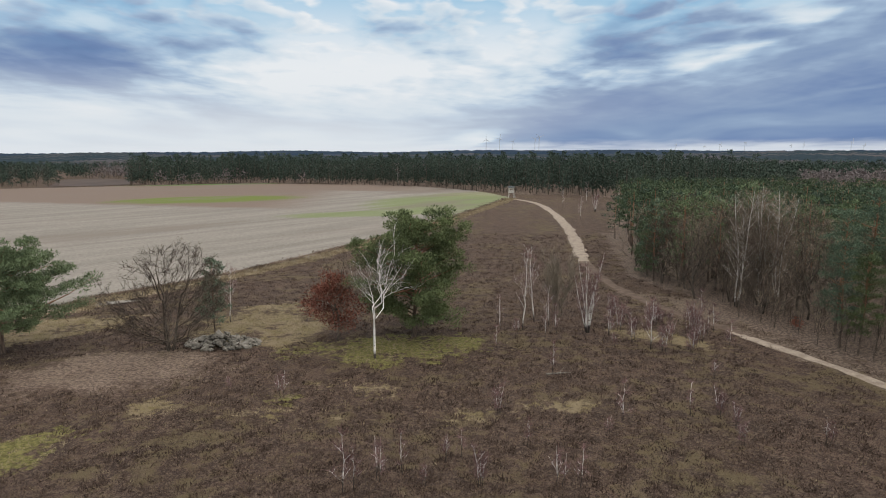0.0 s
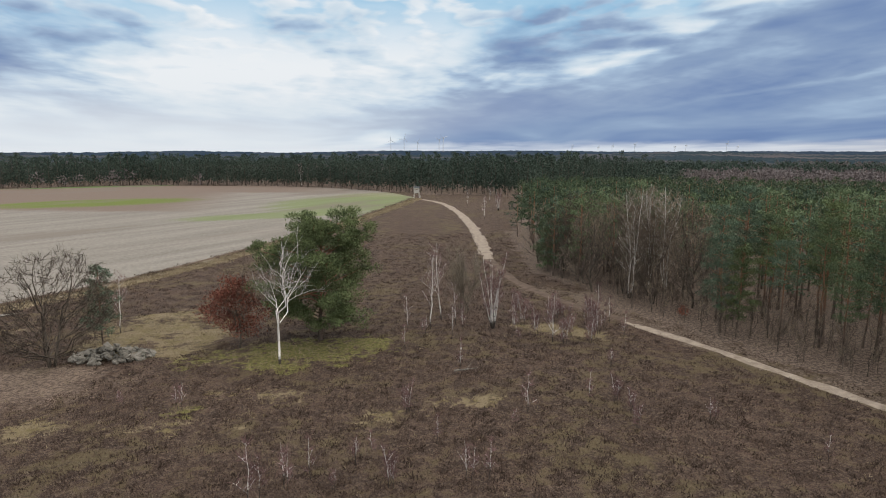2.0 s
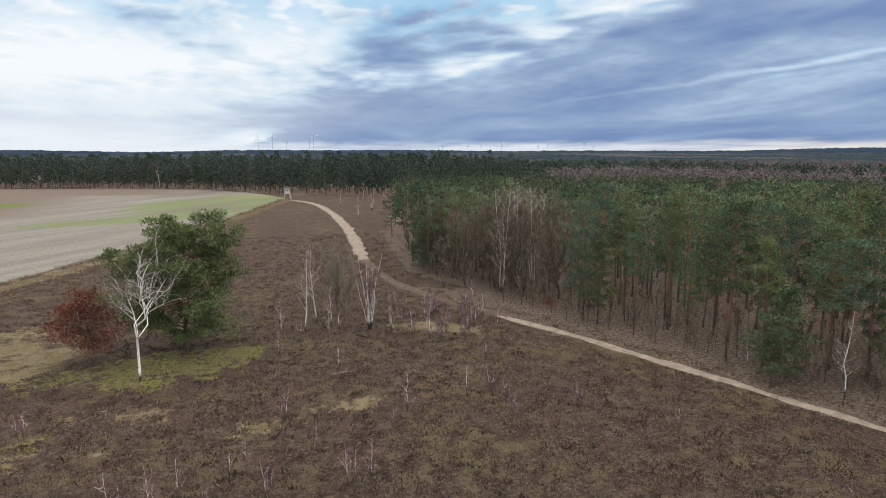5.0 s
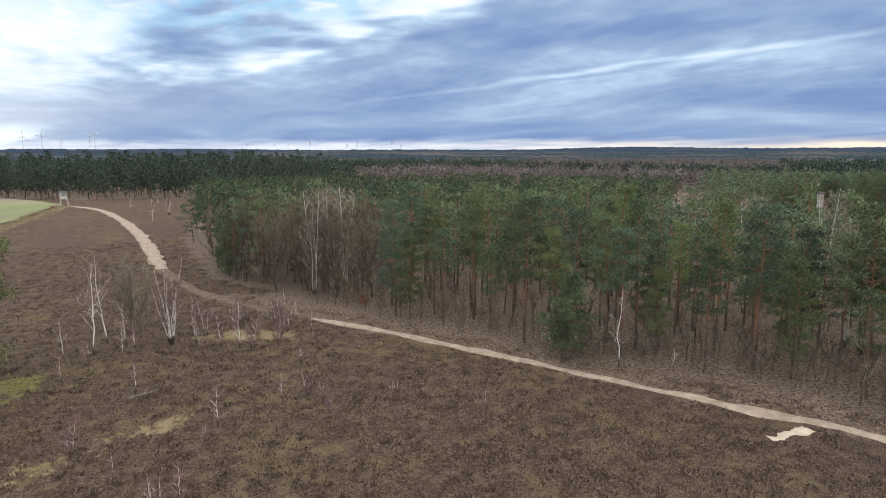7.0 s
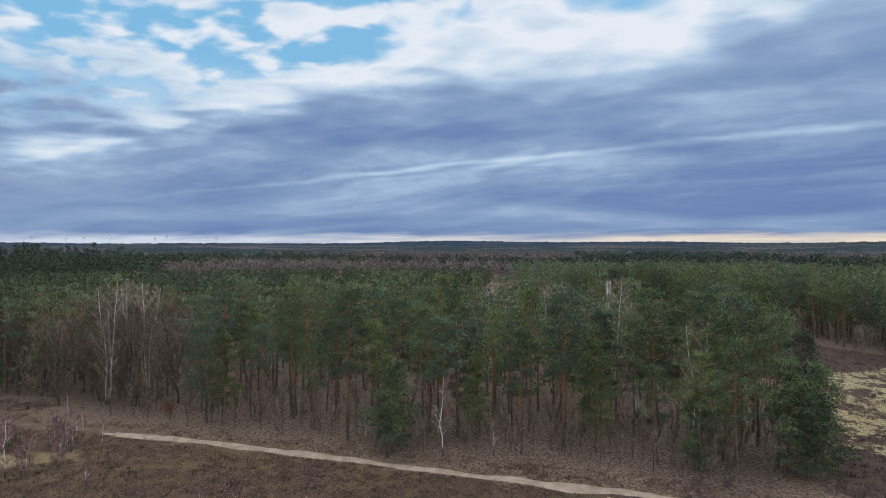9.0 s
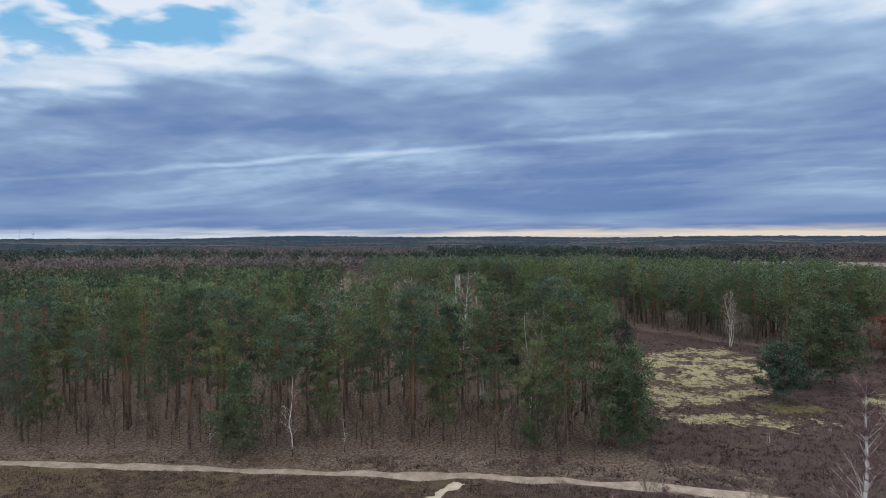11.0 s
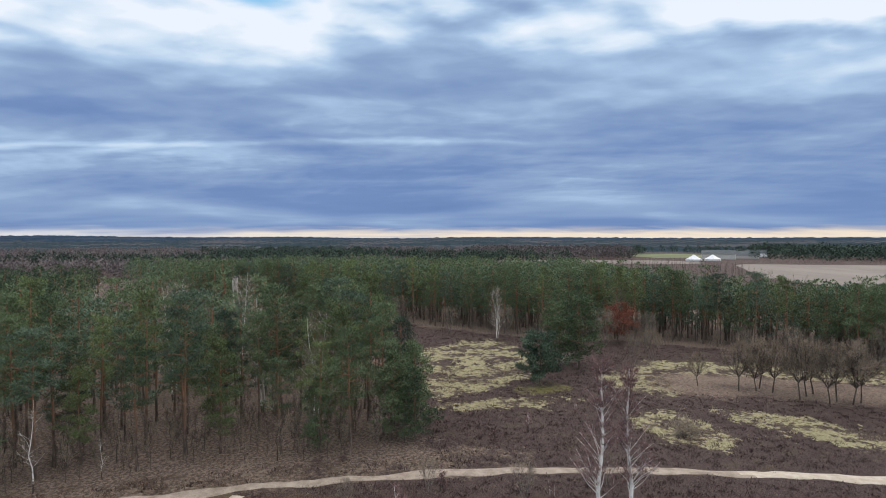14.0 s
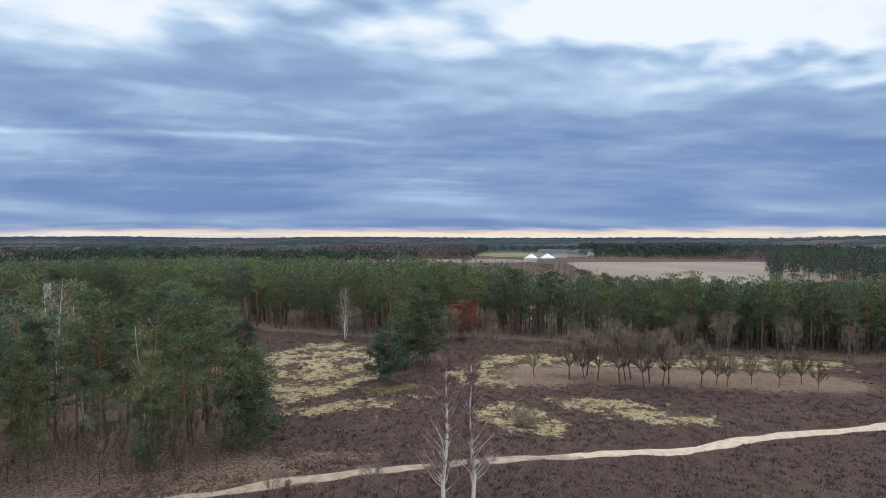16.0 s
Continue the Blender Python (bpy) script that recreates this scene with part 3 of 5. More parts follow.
def ribbon(name, line, half, lift, mat, label, category, seed, ragged=0.36, rows=(-1, -0.93, -0.55, -0.2, 0.2, 0.55, 0.93, 1), crown=(-1.6, 0.6, 0.2, 1.0, 1.0, 0.2, 0.6, -1.6)):
    """A strip laid along a line, with ragged margins and wheel ruts."""
    rng = np.random.default_rng(seed)
    p = np.array(line)
    along = np.gradient(p, axis=0)
    along /= np.linalg.norm(along, axis=1)[:, None]
    side = np.stack([along[:, 1], -along[:, 0]], 1)
    k = len(p)
    wob = np.convolve(rng.normal(size=k + 8), np.ones(3) / 3, "same")[4:-4], np.convolve(rng.normal(size=k + 8), np.ones(3) / 3, "same")[4:-4]
    half = np.broadcast_to(half, k)
    v = []
    for r, c in zip(rows, crown):
        wide = half + ragged * (wob[0] if r < 0 else wob[1])
        q = p + side * (r * wide)[:, None]
        v.append(np.concatenate([q, (relief(q[:, 0], q[:, 1]) + lift * c)[:, None]], 1))
    n = len(rows)
    v = np.stack(v, 1).reshape(-1, 3)
    i, j = np.meshgrid(np.arange(k - 1), np.arange(n - 1), indexing="ij")
    q = np.stack([i * n + j, (i + 1) * n + j, (i + 1) * n + j + 1, i * n + j + 1], -1).reshape(-1, 4)[:, ::-1]
    g = Geo()
    g.add(v, q)
    return flat_mesh(name, g, mat, label, category, smooth=True)


def sheet(name, poly, lift, mat, label, step=12.0):
    """A field laid over the ground."""
    rim = smooth_line(poly + poly[:1], step)
    bm = bmesh.new()
    vs = [bm.verts.new((x, y, lift)) for x, y in rim[:-1]]
    face = bm.faces.new(vs)
    bmesh.ops.triangulate(bm, faces=[face])
    bmesh.ops.recalc_face_normals(bm, faces=bm.faces)
    me = bpy.data.meshes.new(name)
    bm.to_mesh(me)
    bm.free()
    if me.polygons[0].normal.z < 0:
        me.flip_normals()
    me.materials.append(mat)
    return tagged(new(name, me), label, name.replace("_", " "), "", "structure")


make_ground()
half = np.interp([q[1] for q in TRACK], [-140, -40, -33, -27, 0, 40, 62, 66, 90, 112, 116, 140, 260], [0.9, 0.92, 1.05, 0.7, 0.6, 0.68, 0.72, 0.65, 0.7, 1.1, 1.4, 1.4, 1.3])
ribbon("sand_patch", smooth_line([(43.3, 17.4), (44.2, 16.9), (45.2, 17.0), (46.0, 16.5), (47.0, 16.3)], 0.25), 0.45, 0.03, M_SAND, "bare patch of pale sand in the heather", "sand", 12, 0.25)
track = ribbon("sand_track", TRACK, half, 0.04, M_TRACK, "pale sandy farm track winding through the heath", "track", 3)
track.data.materials.append(M_TRACK_WORN)
track.data.materials.append(M_SAND)
for poly in track.data.polygons:
    if 65.5 < poly.center.y + 2.0 * noise.noise(poly.center * 0.4) < 111:
        poly.material_index = 1
    elif poly.center.y + 4.0 * noise.noise(poly.center * 0.3) < -24:
        poly.material_index = 2
sheet("field", P_FIELD, 0.16, M_FIELD, "wide pale stubble field with greenish strips")
edge = smooth_line(FIELD_EDGE, 1.5)
ribbon("field_verge", edge, 1.5, 0.12, M_BANK, "strip of dry beige grass along the field", "verge", 5, 0.9, (-1, -0.6, 0, 0.6, 1), (-0.3, 0.8, 1.2, 0.9, -0.3))
ribbon("field_bank", [(x - 2.0, y + 1.3) for x, y in edge], 0.8, 0.3, M_BROWNBANK, "low brown heather bank beside the stubble field", "bank", 6, 0.9, (-1, -0.5, 0, 0.5, 1), (-0.3, 0.9, 1.3, 0.9, -0.3))
sheet("ploughed_field", [(-235, 366), (-200, 388), (-232, 458), (-284, 470)], 0.2, M_DARKFIELD, "dark ploughed field before the western woods")
sheet("stubble_field", FAR_FIELD, 0.2, M_FARFIELD, "pale far stubble field behind the pines")
sheet("stubble_field", FAR_STRIP, 0.2, M_FARFIELD, "narrow pale strip of far stubble")
sheet("meadow", [(600, -190), (700, -180), (760, -260), (640, -270)], 0.25, M_MEADOW, "far green meadow beside a farm")

# ---- trees ----
def wavy(rng, p0, p1, k, amount):
    """A slightly crooked line from p0 to p1."""
    p0, p1 = np.array(p0, float), np.array(p1, float)
    t = np.linspace(0, 1, k)[:, None]
    bend = np.cumsum(rng.normal(size=(k, 3)) * amount, axis=0)
    return p0 + (p1 - p0) * t + (bend - bend[-1] * t) * np.sin(np.pi * np.minimum(t + 0.1, 1.0))


def tuft(geo, rng, centre, size, count, length, width, up=0.5, flat=0.55):
    """A rounded pad of needle sprays or leaves round a point, its outer faces turned outwards and up."""
    out = rng.normal(size=(count, 3))
    out[:, 2] += 0.25
    out /= np.linalg.norm(out, axis=1)[:, None]
    off = out * rng.random(count)[:, None] ** 0.35 * size * np.array([1, 1, flat])
    face = out + rng.normal(size=(count, 3)) * 0.35 + np.array([0, 0, 0.45])
    way = out * 0.7 + rng.normal(size=(count, 3)) * 0.7 + np.array([0, 0, up])
    geo.blades(np.asarray(centre) + off, way, length * rng.uniform(0.6, 1.25, count), width * rng.uniform(0.6, 1.3, count), rng, face)


def pine_geo(seed, height, base, spread, limbs, per_limb, needles, length=0.42, width=0.06, shape=0.6, size=0.62, sides=6, dead=6, lean=0.02, flat=0.36, stout=0.0125):
    """Trunk and crown of a Scots pine: rising limbs that carry separate pads of needles, with gaps between them.
    base: where the crown begins; shape: how fast it narrows upwards."""
    rng = np.random.default_rng(seed)
    trunk, crown = Geo(), Geo()
    top = np.array([rng.normal() * height * lean, rng.normal() * height * lean, height * 0.97])
    stem = wavy(rng, (0, 0, -0.25), top, 9, height * 0.006)
    rad = height * stout * np.linspace(1, 0.16, 9) ** 0.8
    rad[0] *= 1.35
    trunk.tube(stem, rad, sides)
    at = lambda z: np.array([np.interp(z, stem[:, 2], stem[:, k]) for k in range(3)])
    for k in range(dead):
        z, a = rng.uniform(min(height * 0.2, base * 0.4), base), rng.uniform(0, 6.28)
        s = at(z)
        trunk.tube(wavy(rng, s, s + np.array([math.cos(a), math.sin(a), rng.uniform(-0.2, 0.3)]) * rng.uniform(0.6, 2.0), 3, 0.08), [0.03, 0.018, 0.006], 3)
    for k in range(limbs):
        u = (k + rng.random()) / limbs
        z = base + (height - base) * u
        a = k * 2.4 + rng.uniform(-0.5, 0.5)
        out = spread * ((1 - u) ** shape * 0.92 + 0.10) * rng.choice([0.5, 0.75, 0.95, 1.15]) * min(1.0, 0.55 + u * 2)
        rise = out * (rng.uniform(-0.05, 0.3) + 0.55 * u)
        s = at(min(z, height * 0.95))
        e = s + np.array([math.cos(a) * out, math.sin(a) * out, rise])
        limb = wavy(rng, s, e, 4, out * 0.07)
        if sides > 3:
            trunk.tube(limb, np.linspace(0.022 + 0.014 * out, 0.012, 4), 3)
        count = max(1, round(per_limb * (0.4 + out / spread)))
        across = np.array([-math.sin(a), math.cos(a), 0.0])
        for q in range(count):
            r = 1.0 if q == 0 else rng.uniform(0.35, 1.0)
            c = s + (e - s) * r + across * rng.normal() * out * 0.22 * r + np.array([0, 0, rng.normal() * 0.12 + 0.1])
            tuft(crown, rng, c, size * rng.uniform(0.65, 1.25), needles, length, width, 0.5, flat)
    tuft(crown, rng, top, size * 0.8, needles, length, width, 0.9, 0.9)
    return trunk, crown


def round_geo(seed, height, width, fork=0.25, stems=1, limbs=12, side=6, fine_side=4, twigs=5, rad=0.016, twig=0.7, thick=0.011, skirt=0.0):
    """A leafless tree with a full crown: limbs curve out to the crown's surface, each with side branches and fine twigs."""
    rng = np.random.default_rng(seed)
    wood, fine = Geo(), Geo()
    mid, half, up = height * (0.60 - skirt * 0.12), width / 2, height * (0.40 + skirt * 0.12)

    def skin(way, depth):
        return np.array([0, 0, mid]) + way * np.array([half, half, up]) * depth

    def bow(p, q, k, lift):
        t = np.linspace(0, 1, k)[:, None]
        c = (p + q) / 2 + np.array([0, 0, -lift])
        line = (1 - t) ** 2 * p + 2 * t * (1 - t) * c + t * t * q
        return line + np.sin(np.pi * t) * rng.normal(size=(k, 3)) * np.linalg.norm(q - p) * 0.035

    for m in range(stems):
        a = 6.28 * m / stems + rng.uniform(-0.4, 0.4)
        foot = np.array([math.cos(a), math.sin(a), 0]) * 0.25 * (stems > 1)
        top = foot * (1 + half * 1.6 * (stems > 1)) + np.array([rng.normal() * 0.03 * height, rng.normal() * 0.03 * height, height * 0.8])
        stem = bow(foot + np.array([0, 0, -0.15]), top, 7, -0.1 * height * (stems > 1))
        wood.tube(stem, height * rad * np.linspace(1, 0.22, 7) / stems ** 0.4, 6)
        for k in range(limbs):
            v = rng.normal(size=3)
            v[2] = abs(v[2]) * 1.1 - 0.25 - 0.45 * skirt
            if stems > 1:
                v[:2] += np.array([math.cos(a), math.sin(a)]) * 0.6
            v /= np.linalg.norm(v)
            e = skin(v, rng.uniform(0.82, 1.03))
            u = np.clip((e[2] / height - 0.30) * 0.9 + rng.uniform(-0.08, 0.1), fork, 0.93)
            s = np.array([np.interp(u * height * 0.8, stem[:, 2], stem[:, c]) for c in range(3)])
            line = bow(s, e, 5, 0.015 * np.linalg.norm(e - s))
            r = height * rad * 0.42 * (1.15 - u) / stems ** 0.4
            wood.tube(line, np.linspace(r, 0.010, 5), 4)
            for j in range(side):
                t = rng.uniform(0.3, 0.97)
                p = np.array([np.interp(t, np.linspace(0, 1, 5), line[:, c]) for c in range(3)])
                v2 = v + rng.normal(size=3) * 0.33
                v2 /= np.linalg.norm(v2)
                e2 = p + (skin(v2, rng.uniform(0.8, 1.06)) - p) * rng.uniform(0.6, 1.0)
                far = np.linalg.norm(e2 - p)
                if far > height * 0.30:
                    e2 = p + (e2 - p) * height * 0.30 / far
                twigline = bow(p, e2, 3, 0.05 * far)
                wood.tube(twigline, [r * 0.35 + 0.006, 0.011, 0.006], 3)
                for q in range(fine_side):
                    p3 = p + (e2 - p) * rng.uniform(0.25, 1.0)
                    w3 = (e2 - p) / (np.linalg.norm(e2 - p) + 1e-6) + rng.normal(size=3) * 0.55 + np.array([0, 0, 0.2])
                    w3 /= np.linalg.norm(w3)
                    long = twig * rng.uniform(0.8, 1.7)
                    fine.blades([p3, p3], [w3, w3], long, thick * 1.5, rng)
                    spots = p3 + w3 * long * rng.random(twigs)[:, None]
                    fine.blades(spots, w3 + rng.normal(size=(twigs, 3)) * 0.5, twig * rng.uniform(0.5, 1.1, twigs), thick * rng.uniform(0.6, 1.2, twigs), rng)
    return wood, fine


def bare_geo(seed, height, spread, levels=4, first=0.25, stems=1, twig=0.45, twigs=5, rad=0.016, fan=0.65, up=0.35, lean=0.12, kids=4, haze=0):
    """A leafless broadleaf: limbs that fork, and fine twigs at their ends."""
    rng = np.random.default_rng(seed)
    wood, fine = Geo(), Geo()

    def grow(p, way, length, r, level):
        k = 4 if level < 2 else 3
        end = p + way * length
        line = wavy(rng, p, end, k, length * 0.085)
        wood.tube(line, np.linspace(r, r * 0.55, k), 6 if level == 0 else (4 if level == 1 else 3))
        if level >= levels - 1:
            n = twigs
            s = rng.random(n)[:, None]
            fine.blades(p + (end - p) * s, way + rng.normal(size=(n, 3)) * 0.6 + np.array([0, 0, 0.25]), twig * rng.uniform(0.6, 1.5, n), 0.016 * rng.uniform(0.7, 1.5, n), rng)
            return
        for c in range(kids):
            s = 1.0 if c == 0 else rng.uniform(first if level == 0 else 0.3, 0.95)
            a = rng.normal(size=3)
            a -= way * (a @ way)
            a /= np.linalg.norm(a) + 1e-9
            tilt = fan * rng.uniform(0.6, 1.3) * (0.45 if c == 0 else 1.0)
            w2 = way * math.cos(tilt) + a * math.sin(tilt) * spread + np.array([0, 0, up * 0.5])
            w2 /= np.linalg.norm(w2)
            grow(p + (end - p) * s, w2, length * (rng.uniform(0.62, 0.8) if c == 0 else rng.uniform(0.45, 0.72)), r * (0.62 if c == 0 else 0.45), level + 1)

    for k in range(stems):
        a = rng.uniform(0, 6.28)
        l = lean * (1.0 if stems > 1 else 0.3)
        way = np.array([math.cos(a) * l, math.sin(a) * l, 1.0])
        way /= np.linalg.norm(way)
        h = height * rng.uniform(0.85, 1.0) if stems > 1 else height
        grow(np.array([math.cos(a), math.sin(a), 0]) * 0.1 * (stems > 1) + np.array([0, 0, -0.1]), way, h * 0.5, h * rad, 0)
    if haze:
        v = np.concatenate(fine.v)[::3]
        pick = v[rng.integers(0, len(v), haze)]
        fine.blades(pick + rng.normal(size=(haze, 3)) * 0.12, rng.normal(size=(haze, 3)) * 0.7 + np.array([0, 0, 0.5]), twig * 1.2, 0.008, rng)
    scale = height / max(np.percentile(np.concatenate(fine.v)[:, 2], 97), 0.1)
    for g in (wood, fine):
        g.v = [q * scale for q in g.v]
    return wood, fine


def birch_geo(seed, height, stems=1, lean=0.14, spread=0.9, twigs=9, rad=0.0095, branches=16, droop=0.0, cover=1.0):
    """White stems running to the top, thin rising branches and a haze of fine twigs."""
    rng = np.random.default_rng(seed)
    wood, fine = Geo(), Geo()
    for k in range(stems):
        a = 6.28 * k / max(stems, 1) + rng.uniform(-0.5, 0.5)
        l = lean * rng.uniform(0.5, 1.2) if stems > 1 else 0.04
        h = height * (1.0 if k == 0 else rng.uniform(0.65, 0.97))
        top = np.array([math.cos(a) * l * h, math.sin(a) * l * h, h])
        stem = wavy(rng, np.array([math.cos(a), math.sin(a), 0]) * 0.12 * (stems > 1) + np.array([0, 0, -0.15]), top, 8, h * 0.012)
        wood.tube(stem, h * rad * np.linspace(1, 0.12, 8), 6)
        for q in range(branches):
            u = rng.uniform(0.22, 0.97)
            s = np.array([np.interp(u, np.linspace(0, 1, 8), stem[:, c]) for c in range(3)])
            t = rng.uniform(0, 6.28)
            out = h * 0.26 * spread * (1.08 - u) ** 0.6 * rng.uniform(0.6, 1.2)
            e = s + np.array([math.cos(t) * out, math.sin(t) * out, out * rng.uniform(0.7, 1.5)])
            line = wavy(rng, s, e, 4, out * 0.06)
            wood.tube(line, np.linspace(h * rad * 0.20 * (1.15 - u) + 0.006, 0.005, 4), 3)
            for w in range(2):
                r = rng.uniform(0.3, 0.8)
                p = s + (e - s) * r
                e2 = p + np.array([rng.normal() * 0.5, rng.normal() * 0.5, rng.uniform(0.3, 0.9)]) * out * 0.5
                wood.tube(wavy(rng, p, e2, 3, out * 0.04), [0.012, 0.008, 0.004], 3)
                n = int(twigs * cover)
                fine.blades(p + (e2 - p) * rng.random(n)[:, None], rng.normal(size=(n, 3)) * 0.6 + (e2 - p) / (np.linalg.norm(e2 - p) + 1e-6), 0.5 * rng.uniform(0.5, 1.4, n), 0.014, rng)
            n = int(twigs * 1.6 * cover)
            fine.blades(s + (e - s) * rng.uniform(0.3, 1, n)[:, None], rng.normal(size=(n, 3)) * 0.7 + np.array([0, 0, 0.5 - droop]), 0.55 * rng.uniform(0.5, 1.4, n), 0.014, rng)
    return wood, fine


def tree(name, x, y, geos, mats, parts, label, category, group="", turn=0.0, scale=1.0):
    ob = thing(name, x, y, float(relief(np.array(x), np.array(y))) - 0.03, label, category, group)
    for g, m, p in zip(geos, mats, parts):
        if g.v:
            part(p, g, m, ob, smooth=p == "trunk")
    ob.matrix_world = pose(x, y, ob.location.z, 0, 0, turn) @ Matrix.Scale(scale, 4)
    return ob


def again(ob, x, y, scale=1.0, turn=None, tall=1.0):
    t = random.uniform(0, 360) if turn is None else turn
    z = float(relief(np.array(x), np.array(y))) - 0.03
    c = copy_thing(ob, pose(0, 0, 0))
    c.matrix_basis = pose(x, y, z, random.uniform(-1.5, 1.5), random.uniform(-1.5, 1.5), t) @ Matrix.Diagonal((scale, scale, scale * tall, 1))
    return c


def wood_stuff(name, kinds, places, label, category, seed):
    """Many trees in one mesh. kinds: list of [(verts, faces, material slot), ...], and the materials."""
    shapes, mats = kinds
    rng = np.random.default_rng(seed)
    vs, tri, quad, mt, mq, n = [], [], [], [], [], 0
    for x, y, s in places:
        shape = shapes[rng.integers(len(shapes))]
        a, tall = rng.uniform(0, 6.28), rng.uniform(0.88, 1.04)
        c, si = math.cos(a) * s, math.sin(a) * s
        for v, t3, q4, slot in shape:
            w = np.stack([v[:, 0] * c - v[:, 1] * si + x, v[:, 0] * si + v[:, 1] * c + y, v[:, 2] * s * tall], 1)
            vs.append(w)
            if len(t3):
                tri.append(t3 + n), mt.append(np.full(len(t3), slot))
            if len(q4):
                quad.append(q4 + n), mq.append(np.full(len(q4), slot))
            n += len(v)
    v = np.concatenate(vs)
    t3 = np.concatenate(tri) if tri else np.zeros((0, 3), int)
    q4 = np.concatenate(quad) if quad else np.zeros((0, 4), int)
    loops = np.concatenate([t3.ravel(), q4.ravel()])
    starts = np.concatenate([np.arange(len(t3)) * 3, len(t3) * 3 + np.arange(len(q4)) * 4])
    me = bpy.data.meshes.new(name)
    me.vertices.add(len(v))
    me.vertices.foreach_set("co", v.ravel())
    me.loops.add(len(loops))
    me.loops.foreach_set("vertex_index", loops)
    me.polygons.add(len(starts))
    me.polygons.foreach_set("loop_start", starts)
    me.polygons.foreach_set("material_index", np.concatenate([*mt, *mq]).astype(int))
    me.update(calc_edges=True)
    me.validate()
    for m in mats:
        me.materials.append(m)
    return tagged(new(name, me), label, category, "", "stuff")


def shape_of(*pairs):
    """Splits geometry into triangles and quads for wood_stuff."""
    out = []
    for g, slot in pairs:
        v = np.concatenate(g.v)
        t3 = [f for f in g.f if f.shape[1] == 3]
        q4 = [f for f in g.f if f.shape[1] == 4]
        out.append((v, np.concatenate(t3) if t3 else np.zeros((0, 3), int), np.concatenate(q4) if q4 else np.zeros((0, 4), int), slot))
    return out


def scatter(poly, gap, seed, jitter=0.42):
    rng = np.random.default_rng(seed)
    p = np.array(poly)
    (x0, y0), (x1, y1) = p.min(0), p.max(0)
    gx, gy = np.meshgrid(np.arange(x0, x1, gap), np.arange(y0, y1, gap))
    x = gx.ravel() + rng.uniform(-1, 1, gx.size) * gap * jitter
    y = gy.ravel() + rng.uniform(-1, 1, gx.size) * gap * jitter
    return x[m := inside(poly, x, y)], y[m]


# ---- the pine wood east of the track ----
TRUNK_CROWN = ("trunk", "crown")
EDGE_LABEL = "tall Scots pine with bare orange-brown trunk in a wood"
pines = []
for k, (h, base, spread, limbs, mat) in enumerate([(14.6, 5.0, 2.8, 40, M_NEEDLE), (13.6, 3.2, 2.5, 44, M_NEEDLE_BLUE), (15.0, 6.4, 2.9, 36, M_NEEDLE), (12.6, 2.6, 2.3, 42, M_NEEDLE_FRESH),
                                                  (14.4, 7.4, 2.9, 28, M_NEEDLE_BLUE), (15.4, 7.8, 2.6, 24, M_NEEDLE_FRESH), (13.8, 6.2, 2.3, 24, M_NEEDLE)]):
    g = pine_geo(40 + k, h, base, spread, int(limbs * 0.95), 2.4, 80, 0.33, 0.036, 0.5, 0.72, dead=12, flat=0.5, stout=0.0105)
    pines.append(tree("scots_pine", 60 + k * 4, 20, g, (M_PINEBARK, mat), TRUNK_CROWN, EDGE_LABEL, "pine tree", "pines at the edge of the wood"))
low = [pine_geo(70 + k, h, b, 2.9, 20, 1.7, 24, 0.48, 0.088, 0.45, 0.85, sides=4, dead=0, flat=0.5) for k, (h, b) in enumerate(((14.2, 3.2), (13.2, 2.6), (14.8, 4.5)))]
LOW_PINES = ([shape_of((t, 0), (c, 1 + (k == 1))) for k, (t, c) in enumerate(low)], (M_PINEBARK, M_NEEDLE, M_NEEDLE_BLUE))
mid = [pine_geo(76 + k, h, b, 3.1, 15, 1.5, 15, 0.66, 0.16, 0.45, 1.0, sides=3, dead=0, flat=0.5) for k, (h, b) in enumerate(((14.2, 3.4), (13.4, 3.0), (14.8, 5.0)))]
MID_PINES = ([shape_of((t, 0), (c, 1 + (k == 1))) for k, (t, c) in enumerate(mid)], (M_PINEBARK, M_NEEDLE, M_NEEDLE_BLUE))
sx, sy = scatter(P_WOOD, 3.7, 11)
gap = line_gap(P_WOOD[3:15], sx, sy)
edge_gap = line_gap(P_WOOD[:15], sx, sy)
bare_zone = (sy > 67) & (edge_gap < 15) & (sx < 56) & (sy < 104)
front = np.where((gap > 0.5) & (gap < 14) & ~bare_zone & (sy < 80))[0]
used = 0
for i in front:
    if random.random() < 0.24:
        continue
    s = random.uniform(0.72, 1.08) * (0.94 if gap[i] < 4 else 1.0)
    if used < len(pines):
        ob = pines[used]
        ob.matrix_world = pose(sx[i], sy[i], 0, 0, 0, random.uniform(0, 360)) @ Matrix.Scale(s, 4)
    else:
        again(pines[random.choice((0, 1, 2, 2, 3, 4, 4, 5, 5, 6, 6))], sx[i], sy[i], s, None, random.uniform(0.9, 1.05))
    used += 1
sx2, sy2 = scatter(P_WOOD, 4.5, 12)
gap2 = line_gap(P_WOOD[3:15], sx2, sy2)
ok = (gap2 >= 14) | ((sy2 >= 80) & ~((line_gap(P_WOOD[:15], sx2, sy2) < 15) & (sx2 < 56) & (sy2 < 104) & (sy2 > 67)))
rng = np.random.default_rng(5)
near = np.hypot(sx2, sy2) < 112
wood_stuff("pine_wood", LOW_PINES, [(x, y, rng.uniform(0.82, 1.04)) for x, y in zip(sx2[ok & near], sy2[ok & near])], "green pine wood behind the edge trees", "pine wood", 20)
ok &= (np.hypot(sx2, sy2) < 170) | ((np.hypot(sx2, sy2) < 270) & (rng.random(len(sx2)) < 0.5))
